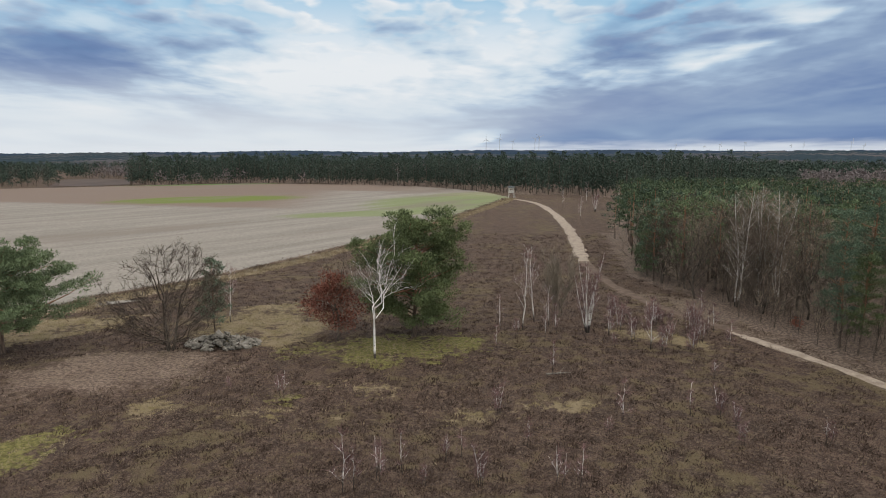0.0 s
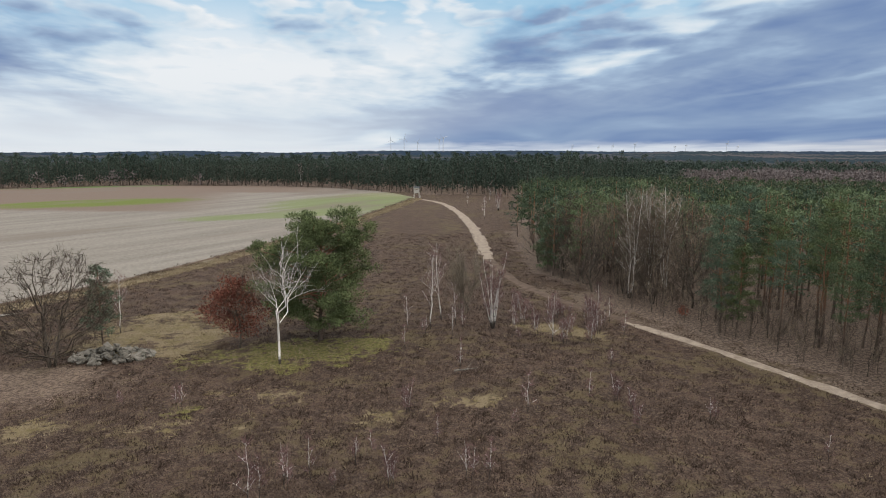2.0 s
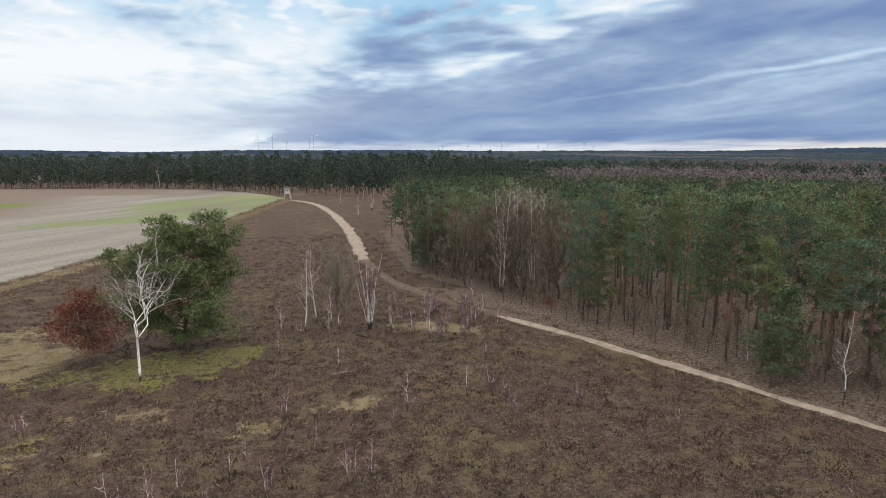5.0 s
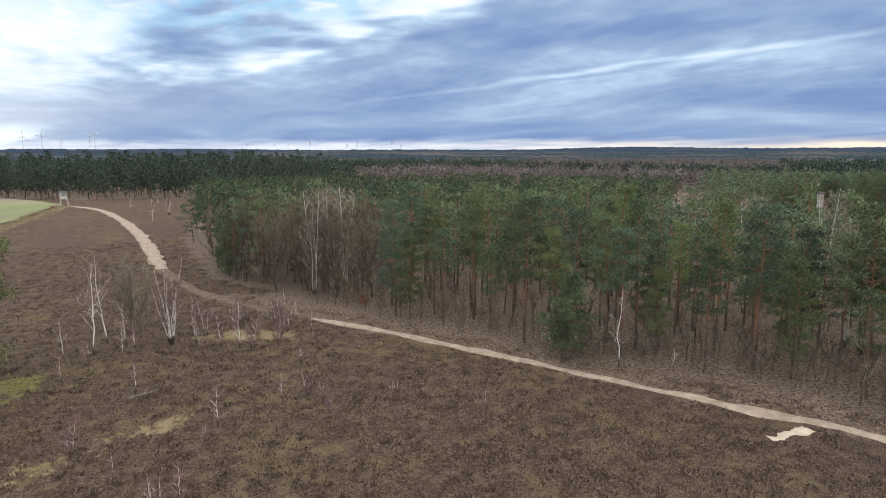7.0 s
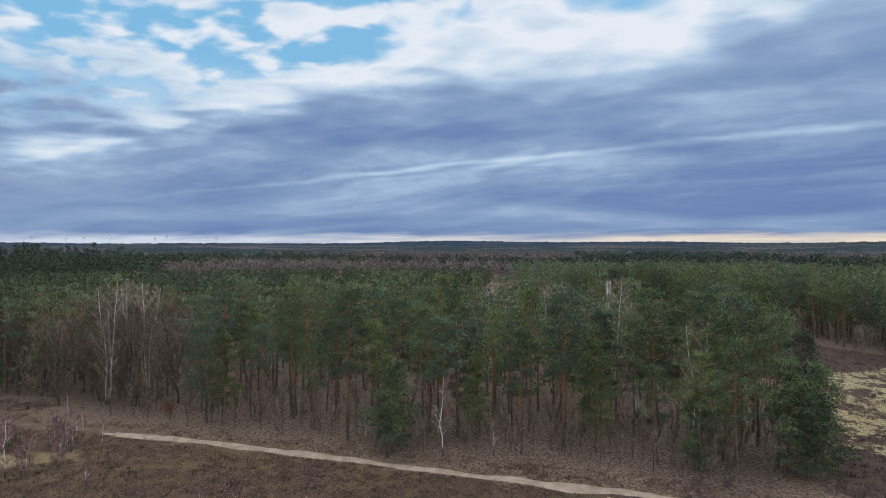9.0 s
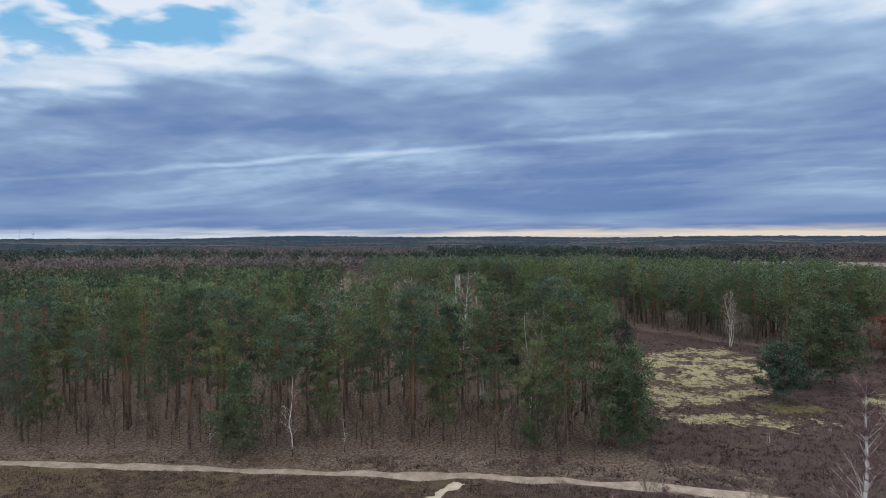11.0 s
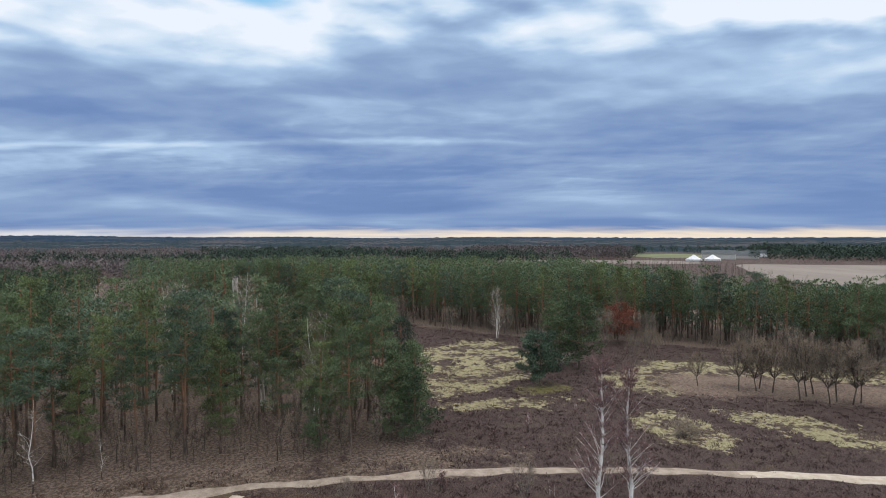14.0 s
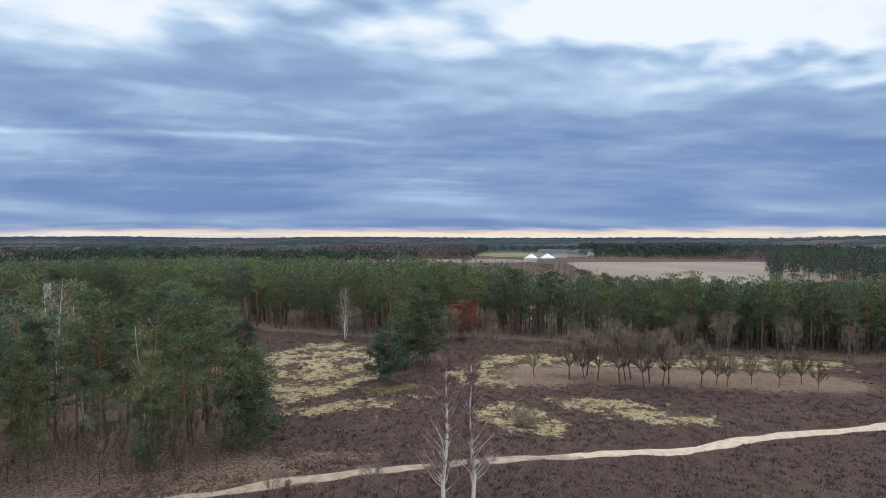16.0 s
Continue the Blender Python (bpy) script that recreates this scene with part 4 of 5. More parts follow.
wood_stuff("pine_wood", MID_PINES, [(x, y, rng.uniform(0.85, 1.02) * np.interp(math.hypot(x, y), [110, 160, 250, 330], [0.97, 0.89, 0.74, 0.62])) for x, y in zip(sx2[ok & ~near], sy2[ok & ~near])], "dense green pine wood with closed crowns", "pine wood", 21)

brush = [bare_geo(60 + k, 3.6, 0.9, 3, 0.15, 1, 0.7, 10, 0.008, 0.6, 0.4, 0.25, kids=3) for k in range(3)]
# shade between the trunks is partly put into this dark twig colour
BRUSH = ([shape_of((w, 0), (f, 1)) for w, f in brush], (M_OAKBARK, M_TWIG_DARK))
qx, qy = scatter(P_WOOD, 3.5, 18)
qg = line_gap(P_WOOD[1:15], qx, qy)
ok = (qg > 1.0) & (qx < 110) & ((qg < 12) | ((qg < 22) & (rng.random(len(qx)) < 0.35)))
px, py = scatter(P_BACK, 4.6, 19)
pg = line_gap(P_BACK[:11], px, py)
more = (pg < 14) | ((py < -35) & (pg < 26))
wood_stuff("undergrowth", BRUSH, [*((x, y, rng.uniform(0.5, 1.25)) for x, y in zip(qx[ok], qy[ok])), *((x, y, rng.uniform(0.7, 1.5)) for x, y in zip(px[more], py[more]))], "leafless brown undergrowth between the pine trunks", "undergrowth", 26)

# ---- pines behind the clearing, and the far woods ----
bx, by = scatter(P_BACK, 4.0, 13)
bgap = line_gap(P_BACK[:11], bx, by)
for x, y in list(zip(bx[bgap < 4.5], by[bgap < 4.5]))[:110]:
    again(pines[(0, 2, 4, 5)[random.randrange(4)]], x, y, random.uniform(0.88, 1.0) * (0.9 if y < -55 else 1.0), None, random.uniform(0.9, 1.05))
tx, ty = scatter([(126, -70), (101, -63), (94, -74), (83, -94), (75, -125), (118, -150), (128, -110), (138, -86)], 3.1, 15)
bx, by, bgap = np.append(bx, tx), np.append(by, ty), np.append(bgap, line_gap(P_BACK[:11], tx, ty))
ok = bgap >= 4.5
ok &= (bgap < 45) | (rng.random(len(bx)) < 0.4)
nearer = ok & (bgap < 16)
ok &= ~nearer
wood_stuff("pine_wood", LOW_PINES, [(x, y, rng.uniform(0.85, 1.0) * (0.92 if y < -50 else 1.0)) for x, y in zip(bx[nearer], by[nearer])], "pines close behind the clearing's edge", "pine wood", 29)
wood_stuff("pine_wood", MID_PINES, [(x, y, rng.uniform(0.85, 1.02) * (np.interp(line_gap(P_BACK[:11], x, y), [0, 15, 40], [0.92, 0.84, 0.7]) if y < -50 else 1.0) * np.interp(math.hypot(x, y), [120, 160, 250, 310], [0.98, 0.95, 0.86, 0.8])) for x, y in zip(bx[ok], by[ok])], "dark pine wood behind the heath clearing", "pine wood", 22)
ex, ey = scatter(P_BACK, 4.0, 33)
eg = line_gap(P_BACK[:11], ex, ey)
inner = (eg > 3.5) & (eg < 30)
wood_stuff("pine_wood", MID_PINES, [(x, y, rng.uniform(0.62, 0.82)) for x, y in zip(ex[inner], ey[inner])], "younger pines filling the wood behind the clearing", "pine wood", 34)
far = [pine_geo(80 + k, 16.5, 2.0, 3.4, 17, 1.3, 10, 1.0, 0.3, sides=3, dead=0, size=1.3, flat=0.55) for k in range(3)]
FAR_PINES = ([shape_of((t, 0), (c, 1)) for t, c in far], (M_OAKBARK, M_FARPINE))
nx, ny = scatter(P_NORTH, 6.5, 14)
wood_stuff("pine_wood", FAR_PINES, [(x, y, rng.uniform(0.75, 1.16)) for x, y in zip(nx, ny)], "far pine wood along the stubble field", "pine wood", 23)
bro = [bare_geo(90 + k, 13, 0.9, 3, 0.25, 1, 2.2, 8, 0.012, kids=2) for k in range(3)]
FAR_BARE = ([shape_of((w, 0), (f, 1)) for w, f in bro], (M_OAKBARK, M_FARBROWN))

lx, ly = scatter([(300, -146), (400, -176), (455, -170), (470, -120), (400, -60), (280, -40), (215, -60), (235, -130)], 7.0, 31)
wood_stuff("bare_wood", FAR_BARE, [(x, y, rng.uniform(0.3, 0.55)) for x, y in zip(lx, ly)], "low leafless brown scrub before the far strip of stubble", "scrub", 32)


def dome_geo(seed, r, h, count):
    """A far crown: broad upright leaf masses."""
    rng = np.random.default_rng(seed)
    g = Geo()
    tuft(g, rng, (0, 0, h * 0.52), r, count, h * 0.12, r * 0.14, 0.6, h * 0.42 / r)
    return g


wx, wy = scatter(P_WEST, 8.0, 16)
vx, vy = scatter([(-300, 490), (-240, 468), (-195, 395), (-170, 420), (-200, 520), (-300, 560)], 7.5, 17)
wood_stuff("bare_wood", FAR_BARE, [(x, y, rng.uniform(0.85, 1.1)) for x, y in [*zip(wx[::2], wy[::2]), *zip(vx, vy)]], "leafless brown wood beyond the ploughed field", "bare wood", 27)
wood_stuff("pine_wood", FAR_PINES, [(x, y, rng.uniform(0.65, 0.85)) for x, y in zip(wx[1::2], wy[1::2])], "dark pines west of the ploughed field", "pine wood", 28)
FAR_GREEN = ([shape_of((dome_geo(100 + k, 4.2, 12.5, 50), 0)) for k in range(3)], (M_FARPINE,))
FAR_BROWN = ([shape_of((dome_geo(110 + k, 4.6, 11.0, 50), 0)) for k in range(3)], (M_FARBROWN,))


def bands(seed, count, lo, hi, b0, b1, keep):
    """Places between two distances and two bearings, where a broad pattern lets them grow."""
    rng = np.random.default_rng(seed)
    out = []
    while len(out) < count:
        d, b = lo * (hi / lo) ** rng.random(), radians(rng.uniform(b0, b1))
        x, y = d * math.sin(b), d * math.cos(b)
        if keep(x, y, d, math.degrees(b)):
            out.append((x, y, rng.uniform(0.65, 1.0)))
    return out


def open_land(x, y):
    a = np.array([x]), np.array([y])
    return any(inside(p, *a)[0] for p in (P_FIELD, P_WOOD, P_BACK, P_NORTH, FAR_FIELD, FAR_STRIP, [(440, -185), (500, -150), (560, -150), (760, -230), (700, -290), (480, -240)])) or \
        (-290 < x < -190 and 355 < y < 475)


def belt(x, y):
    return noise.noise(Vector((x * 0.004 + 3.3, y * 0.004, 0.5)))


wood_stuff("far_pine_wood", FAR_GREEN, bands(31, 3900, 330, 900, -50, 150, lambda x, y, d, b: not open_land(x, y) and belt(x, y) > 0.10 - 0.18 * (b < 30) - 0.4 * (b > 104) and not (b > 85 and d < 400) and not (100 < b < 140 and d < 570)),
           "far dark pine woods towards the horizon", "pine wood", 24)
wood_stuff("far_bare_wood", FAR_BROWN, bands(32, 3000, 330, 850, -50, 150, lambda x, y, d, b: not open_land(x, y) and belt(x, y) < 0.10 - 0.18 * (b < 30) - 0.4 * (b > 104) and not (b > 85 and d < 430) and not (100 < b < 140 and d < 570)),
           "far leafless brown woods", "bare wood", 25)


for k, (name, kinds, poly, label) in enumerate((("far_pine_wood", FAR_GREEN, [(640, -290), (560, -340), (480, -410), (410, -440), (460, -500), (620, -440), (720, -340)], "dark wood behind the far stubble field"),
                                               ("far_bare_wood", FAR_BROWN, [(545, -150), (600, -90), (640, 0), (720, -20), (700, -190)], "brown wood behind the white tents"),
                                               ("far_pine_wood", FAR_PINES, [(251, -212), (372, -314), (400, -360), (300, -385), (196, -262)], "pine wood at the end of the far stubble field"))):
    fx, fy = scatter(poly, 8.0, 70 + k)
    wood_stuff(name, kinds, [(x, y, rng.uniform(0.9, 1.3) * (0.68 if kinds is FAR_PINES else 1.0)) for x, y in zip(fx, fy)], label, "far wood", 71 + k)


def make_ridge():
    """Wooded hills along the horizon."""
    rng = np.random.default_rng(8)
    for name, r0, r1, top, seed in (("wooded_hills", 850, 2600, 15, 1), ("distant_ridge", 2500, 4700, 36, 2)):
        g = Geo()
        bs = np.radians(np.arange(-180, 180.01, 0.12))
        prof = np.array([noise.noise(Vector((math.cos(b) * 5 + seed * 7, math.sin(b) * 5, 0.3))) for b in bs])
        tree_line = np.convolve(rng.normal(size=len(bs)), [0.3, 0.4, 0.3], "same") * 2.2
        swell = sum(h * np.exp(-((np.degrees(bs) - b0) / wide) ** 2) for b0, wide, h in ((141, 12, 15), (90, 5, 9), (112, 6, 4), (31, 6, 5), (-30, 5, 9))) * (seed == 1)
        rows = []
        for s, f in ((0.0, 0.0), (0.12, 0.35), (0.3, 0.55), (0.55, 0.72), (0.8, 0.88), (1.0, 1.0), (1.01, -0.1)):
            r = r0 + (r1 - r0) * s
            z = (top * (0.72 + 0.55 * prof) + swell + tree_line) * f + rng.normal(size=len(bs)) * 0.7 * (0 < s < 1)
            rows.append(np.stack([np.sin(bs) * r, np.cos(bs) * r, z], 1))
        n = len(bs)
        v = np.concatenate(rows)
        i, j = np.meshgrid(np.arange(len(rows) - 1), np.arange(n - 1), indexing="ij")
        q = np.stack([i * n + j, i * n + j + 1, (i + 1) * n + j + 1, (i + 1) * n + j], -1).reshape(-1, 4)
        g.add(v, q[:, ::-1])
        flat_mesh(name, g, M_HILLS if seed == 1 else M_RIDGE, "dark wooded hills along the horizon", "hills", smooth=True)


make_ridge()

# ---- single trees on the heath ----
BRANCHED = ("trunk", "crown")
g = pine_geo(201, 12.0, 1.8, 7.6, 70, 6.4, 140, 0.30, 0.055, 0.38, 0.95, 8, 8, flat=0.52, stout=0.02)
tree("scots_pine", -3.2, 65.0, g, (M_PINEBARK, M_NEEDLE_FRESH), TRUNK_CROWN, "broad dark green Scots pine standing alone on the heath", "pine tree")
g = pine_geo(202, 9.5, 2.2, 8.0, 64, 6.4, 140, 0.30, 0.055, 0.42, 0.95, 8, 6, flat=0.5, stout=0.03)
tree("scots_pine", -44.5, 59.5, g, (M_PINEBARK, M_NEEDLE), TRUNK_CROWN, "spreading Scots pine with forked trunk beside the field", "pine tree")
g = bare_geo(203, 11.4, 1.35, 5, 0.35, 1, 0.7, 4, 0.0125, 0.66, 0.24, kids=4)
tree("birch_tree", -6.6, 57.0, g, (M_BIRCH, M_GREYBARK), BRANCHED, "bare white-barked birch with a forked crown", "birch tree")
g = round_geo(208, 11.4, 13.5, 0.08, 3, 11, 9, 5, 5, 0.020, 0.6, 0.013, 0.6)
tree("bare_tree", -28.0, 60.6, g, (M_OAKBARK, M_TWIG_DARK), BRANCHED, "leafless many-stemmed grey-brown tree beside the stones", "bare tree")
w, f = bare_geo(205, 7.8, 1.15, 5, 0.15, 1, 0.4, 3, 0.015, 0.7, 0.3)
lv = Geo()
rng = np.random.default_rng(9)
clumps = rng.normal(size=(95, 3))
clumps = clumps / np.linalg.norm(clumps, axis=1)[:, None] * rng.uniform(0.45, 1.0, 95)[:, None] * np.array([2.8, 2.8, 2.9]) + np.array([0, 0, 4.0])
clumps[:, :2] *= np.interp(clumps[:, 2], [1, 3, 7], [0.8, 1.1, 0.65])[:, None]
lv.blades(clumps[rng.integers(0, 95, 5600)] + rng.normal(size=(5600, 3)) * np.array([0.42, 0.42, 0.22]), rng.normal(size=(5600, 3)), 0.19, 0.065, rng)
tree("young_oak", -11.5, 63.2, (w, f, lv), (M_OAKBARK, M_TWIG, M_OAKLEAF), ("trunk", "crown", "foliage"), "young oak still holding rust-red withered leaves", "oak tree", "", 0, 1.12)
g = pine_geo(206, 8.3, 1.2, 2.2, 34, 2.4, 40, 0.3, 0.05, 0.8, 0.5, flat=0.5)
tree("young_pine", -25.8, 67.0, g, (M_PINEBARK, M_NEEDLE_BLUE), TRUNK_CROWN, "slender young pine behind the bare tree", "pine tree")

BIRCH_LABEL = "slim white birch without leaves on the heath"
b_tall = tree("birch_tree", 9.0, 67.1, birch_geo(210, 9.2, 1, rad=0.0068), (M_BIRCH, M_TWIG_PURPLE), BRANCHED, BIRCH_LABEL, "birch tree", "slim birches")
again(b_tall, 10.8, 70.6, 1.02, 120)
again(b_tall, -25.4, 71.0, 0.74, 40)
again(b_tall, 6.4, 66.9, 0.47, 200)
again(b_tall, 11.0, 63.9, 0.42, 10)
again(b_tall, 12.2, 68.5, 0.55, 80)
clump = tree("birch_tree", 16.1, 66.2, birch_geo(211, 9.0, 11, 0.22, 0.5, 9, 0.0078, 9), (M_BIRCH, M_TWIG_PURPLE), BRANCHED, "clump of white birch stems fanning out from one root", "birch tree")
g = bare_geo(212, 7.6, 0.9, 4, 0.1, 7, 0.5, 8, 0.008, 0.4, 0.5, 0.3)
tree("willow_bush", 14.2, 73.0, g, (M_TWIG_OLIVE, M_TWIG_OLIVE), ("trunk", "crown"), "grey-green leafless willow bush among birches", "bush")
again(b_tall, 40.3, 179.0, 0.8, 30)
again(clump, 50.8, 204.0, 0.85, 30)
for x, y in ((44, 225), (62, 215), (56, 240)):
    again(b_tall, x, y, random.uniform(0.7, 0.95))

# two birches near the path
nb = tree("birch_tree", 41.6, -10.6, birch_geo(214, 12.0, 1, 0.1, 0.62, 24, 0.0155, 54), (M_BIRCH, M_TWIG_PURPLE), BRANCHED, "tall white birch with a purple haze of twigs", "birch tree", "pair of birches by the track")
again(nb, 43.0, -12.9, 0.94, 140)

# saplings scattered over the heather
sap = [tree("birch_sapling", -13.3, 48.0, birch_geo(220, 2.4, 2, 0.2, 0.9, 4, 0.012, 7), (M_BIRCH, M_TWIG_PURPLE), BRANCHED, "thin bare birch sapling growing out of the heather", "sapling", "birch saplings"),
       tree("birch_sapling", 4.2, 44.6, birch_geo(221, 2.6, 3, 0.25, 1.0, 6, 0.010, 7), (M_BIRCH, M_TWIG_PURPLE), BRANCHED, "thin bare birch sapling growing out of the heather", "sapling", "birch saplings"),
       tree("birch_sapling", 9.9, 53.5, birch_geo(222, 3.0, 1, 0.2, 0.8, 6, 0.011, 9), (M_BIRCH, M_TWIG_PURPLE), BRANCHED, "thin bare birch sapling growing out of the heather", "sapling", "birch saplings")]
SAPLINGS = [(-6.0, 33.8, 1.2), (-5.4, 34.2, 0.9), (-4.0, 35.2, 1.2), (-2.6, 36.0, 0.9), (0.1, 37.5, 0.9), (1.2, 38.2, 0.7), (2.2, 34.2, 1.0), (7.0, 34.4, 1.1), (8.2, 34.2, 0.9), (5.7, 39.2, 0.7),
            (11.8, 41.2, 0.6), (19.0, 44.6, 0.9), (21.0, 44.2, 1.0), (21.4, 42.2, 0.8), (20.6, 39.6, 0.7), (13.4, 43.4, 1.0), (-18.2, 49.6, 0.6), (26.4, 39.5, 0.8), (24.0, 52.0, 0.8),
            (18.2, 64.8, 1.5), (19.7, 66.5, 1.6), (21.0, 60.0, 1.6), (22.0, 59.0, 1.2), (24.8, 58.8, 1.1), (23.8, 62.0, 1.0), (20.0, 62.5, 1.3), (17.6, 61.0, 0.7), (26.0, 61.0, 0.9), (-1.2, 34.4, 0.7),
            (12.6, 66.0, 1.2), (8.0, 64.8, 1.0), (-14.5, 76.0, 1.2), (-17.0, 78.0, 0.9), (5.5, 60.6, 0.8), (30.5, 33.0, 0.6), (33.0, 22.0, 0.5), (38.5, -3.0, 1.0), (41.0, 3.0, 1.1), (46.0, -8.0, 0.8),
            (49.0, 0.5, 0.7), (64.0, -8.0, 0.9), (70.0, -14.0, 0.7), (60.0, -4.0, 0.6)]
for k in range(26):
    a = random.random()
    SAPLINGS.append((20.5 + 10.0 * a + random.gauss(0, 1.4), 73.0 - 9.0 * a + random.gauss(0, 2.2), random.uniform(0.7, 1.25)))
for x, y, s in SAPLINGS:
    again(sap[random.randrange(3)], x, y, s * random.uniform(0.9, 1.1))

# ---- the wood's edge: bare oaks, birches, young pines, thin stems ----
oaks = [tree("bare_oak", 34.5, 82.0, round_geo(230, 12.0, 9.0, 0.12, 1, 18, 7, 4, 4, 0.013, 0.75, 0.014, 0.8), (M_OAKBARK, M_TWIG), BRANCHED, "leafless grey-brown oak at the edge of the wood", "oak tree", "bare oaks at the wood"),
        tree("bare_oak", 38.5, 80.0, round_geo(231, 12.5, 9.5, 0.12, 2, 11, 7, 4, 4, 0.013, 0.75, 0.014, 0.8), (M_OAKBARK, M_TWIG_DARK), BRANCHED, "leafless grey-brown oak at the edge of the wood", "oak tree", "bare oaks at the wood")]
for x, y, s in [(33.5, 92, 0.85), (35.5, 88, 0.95), (37, 94, 1.05), (40, 86, 1.1), (42, 92, 1.1), (41, 78, 1.0), (43, 83, 1.1), (45, 76, 1.05), (39.5, 74, 0.9), (46, 88, 1.1), (43.5, 71, 0.95), (36, 100, 1.0), (41, 104, 1.1), (48, 80, 1.15),
                (47, 70, 1.05), (45, 98, 1.1), (50, 92, 1.15), (34, 106, 0.9)]:
    again(oaks[random.randrange(2)], x, y, s)
wb = tree("birch_tree", 37.9, 77.4, birch_geo(233, 15.4, 3, 0.09, 0.75, 16, 0.0062, 26), (M_BIRCH, M_TWIG), BRANCHED, "tall pale birch with several stems at the wood's edge", "birch tree", "tall birches in the wood")
again(wb, 42.0, 80.0, 1.0, 100)
again(wb, 44.0, 79.0, 0.98, 220)
for x, y, s in ((75, 35, 0.98), (84, 30, 1.0), (70, 22, 0.88), (62, 14, 0.85)):
    again(wb, x, y, s)
edge_birch = tree("birch_tree", 47.0, 32.8, birch_geo(234, 7.4, 1, 0.1, 0.7, 8, 0.009, 14), (M_BIRCH, M_TWIG), BRANCHED, "young white birch at the wood's edge", "birch tree", "young birches at the wood")
for x, y, s in ((45.5, 41, 0.45), (50.0, 29.0, 0.5)):
    again(edge_birch, x, y, s)
fir = tree("young_pine", 45.3, 37.2, pine_geo(235, 8.4, 0.8, 2.6, 40, 2.8, 42, 0.32, 0.055, 0.75, 0.6, flat=0.55), (M_PINEBARK, M_NEEDLE), TRUNK_CROWN, "young pine with branches down to the ground", "pine tree", "young pines at the wood")
for x, y, s in ((46.8, 39.5, 0.9), (60.5, 6.0, 1.05), (63.5, 4.2, 1.1), (33.2, 98.0, 0.9), (34.5, 102.0, 1.1), (57.5, 12.5, 0.8), (60.0, 3.5, 0.85), (68.0, 5.0, 0.9), (76.0, 6.5, 0.8)):
    again(fir, x, y, s)
stem = tree("bare_sapling", 49, 36, bare_geo(240, 6.0, 0.8, 4, 0.3, 1, 0.45, 4, 0.009, 0.55, 0.5), (M_OAKBARK, M_TWIG), BRANCHED, "thin leafless young tree under the pines", "sapling", "undergrowth in the wood")
ux, uy = scatter(P_WOOD, 2.6, 17)
ug = line_gap(P_WOOD[2:13], ux, uy)
for x, y in list(zip(ux[(ug < 9) & (uy < 84)], uy[(ug < 9) & (uy < 84)]))[:170]:
    again(stem, x, y, random.uniform(0.5, 1.2))
bush = tree("red_leaved_bush", 39.8, 66.8, (lv,), (M_OAKLEAF,), ("foliage",), "small oak bush with rust-red leaves", "bush", "", 0, 0.24)

# ---- the clearing in the south-east ----
again(wb, 118.8, -7.7, 0.71, 10)
tree("young_pine", 84.3, -11.7, pine_geo(250, 6.4, 0.9, 3.2, 40, 3.4, 60, 0.34, 0.065, 0.36, 0.75, flat=0.55), (M_PINEBARK, M_NEEDLE_BLUE), TRUNK_CROWN, "dark bushy pine on the pale grass", "pine tree", "pines in the clearing")
g = tree("scots_pine", 95.0, -19.0, pine_geo(251, 10.6, 1.6, 4.4, 48, 3.4, 60, 0.36, 0.065, 0.42, 0.8, flat=0.55), (M_PINEBARK, M_NEEDLE), TRUNK_CROWN, "rounded green Scots pine in the clearing", "pine tree", "pines in the clearing")
again(g, 98.5, -16.5, 0.86)
w, f = bare_geo(252, 9.0, 0.9, 4, 0.2, 1, 0.4, 6, 0.015, 0.5, 0.4)
tree("oak_tree", 118.0, -31.0, (w, f, lv), (M_OAKBARK, M_TWIG, M_OAKLEAF), ("trunk", "crown", "foliage"), "oak with withered reddish leaves before the pines", "oak tree", "", 0, 1.18)
roundoak = tree("bare_oak", 82.1, -40.0, round_geo(253, 5.8, 4.0, 0.34, 1, 20, 7, 4, 5, 0.017, 0.42, 0.013), (M_OAKBARK, M_TWIG), BRANCHED, "small round-crowned leafless oak on leaf litter", "oak tree", "row of young oaks")
for x, y, h in [(84.6, -33.3, 3.9), (81.9, -37.6, 5.9), (81.1, -41.6, 5.9), (77.9, -43.4, 6.7), (79.3, -45.0, 6.0), (76.0, -46.0, 6.1), (77.0, -47.4, 6.3), (75.5, -48.4, 6.5), (76.5, -50.0, 6.7), (74.4, -53.6, 5.6),
                (74.6, -56.1, 3.7), (73.4, -56.9, 4.3), (74.1, -61.3, 3.6), (71.7, -63.6, 3.9), (72.1, -67.7, 4.1), (69.0, -67.5, 3.2), (83.5, -41, 6.0), (80.5, -46.5, 6.2)]:
    again(roundoak, x, y, h / 5.6, None, 1.12)
greybush = tree("bare_tree", 122, -22, round_geo(254, 7.5, 4.4, 0.15, 3, 6, 5, 4, 4, 0.013, 0.55, 0.011), (M_GREYBARK, M_TWIG), BRANCHED, "pale leafless bush before the pine wood", "bare tree", "bare bushes by the wood")
for x, y, s in ((131, 2, 0.8), (127, -10, 0.9), (118, -36, 0.9), (116, -28, 1.0), (104, -56, 0.8), (96, -66, 1.0), (92, -70, 1.1), (88, -80, 1.0), (84, -88, 0.9), (140, 14, 1.0), (150, 30, 1.1), (110, 25, 1.0), (120, 35, 1.1), (130, 45, 1.1), (108, -50, 0.7), (98, -28, 0.7), (101, -32, 0.8)):
    again(greybush, x, y, s)

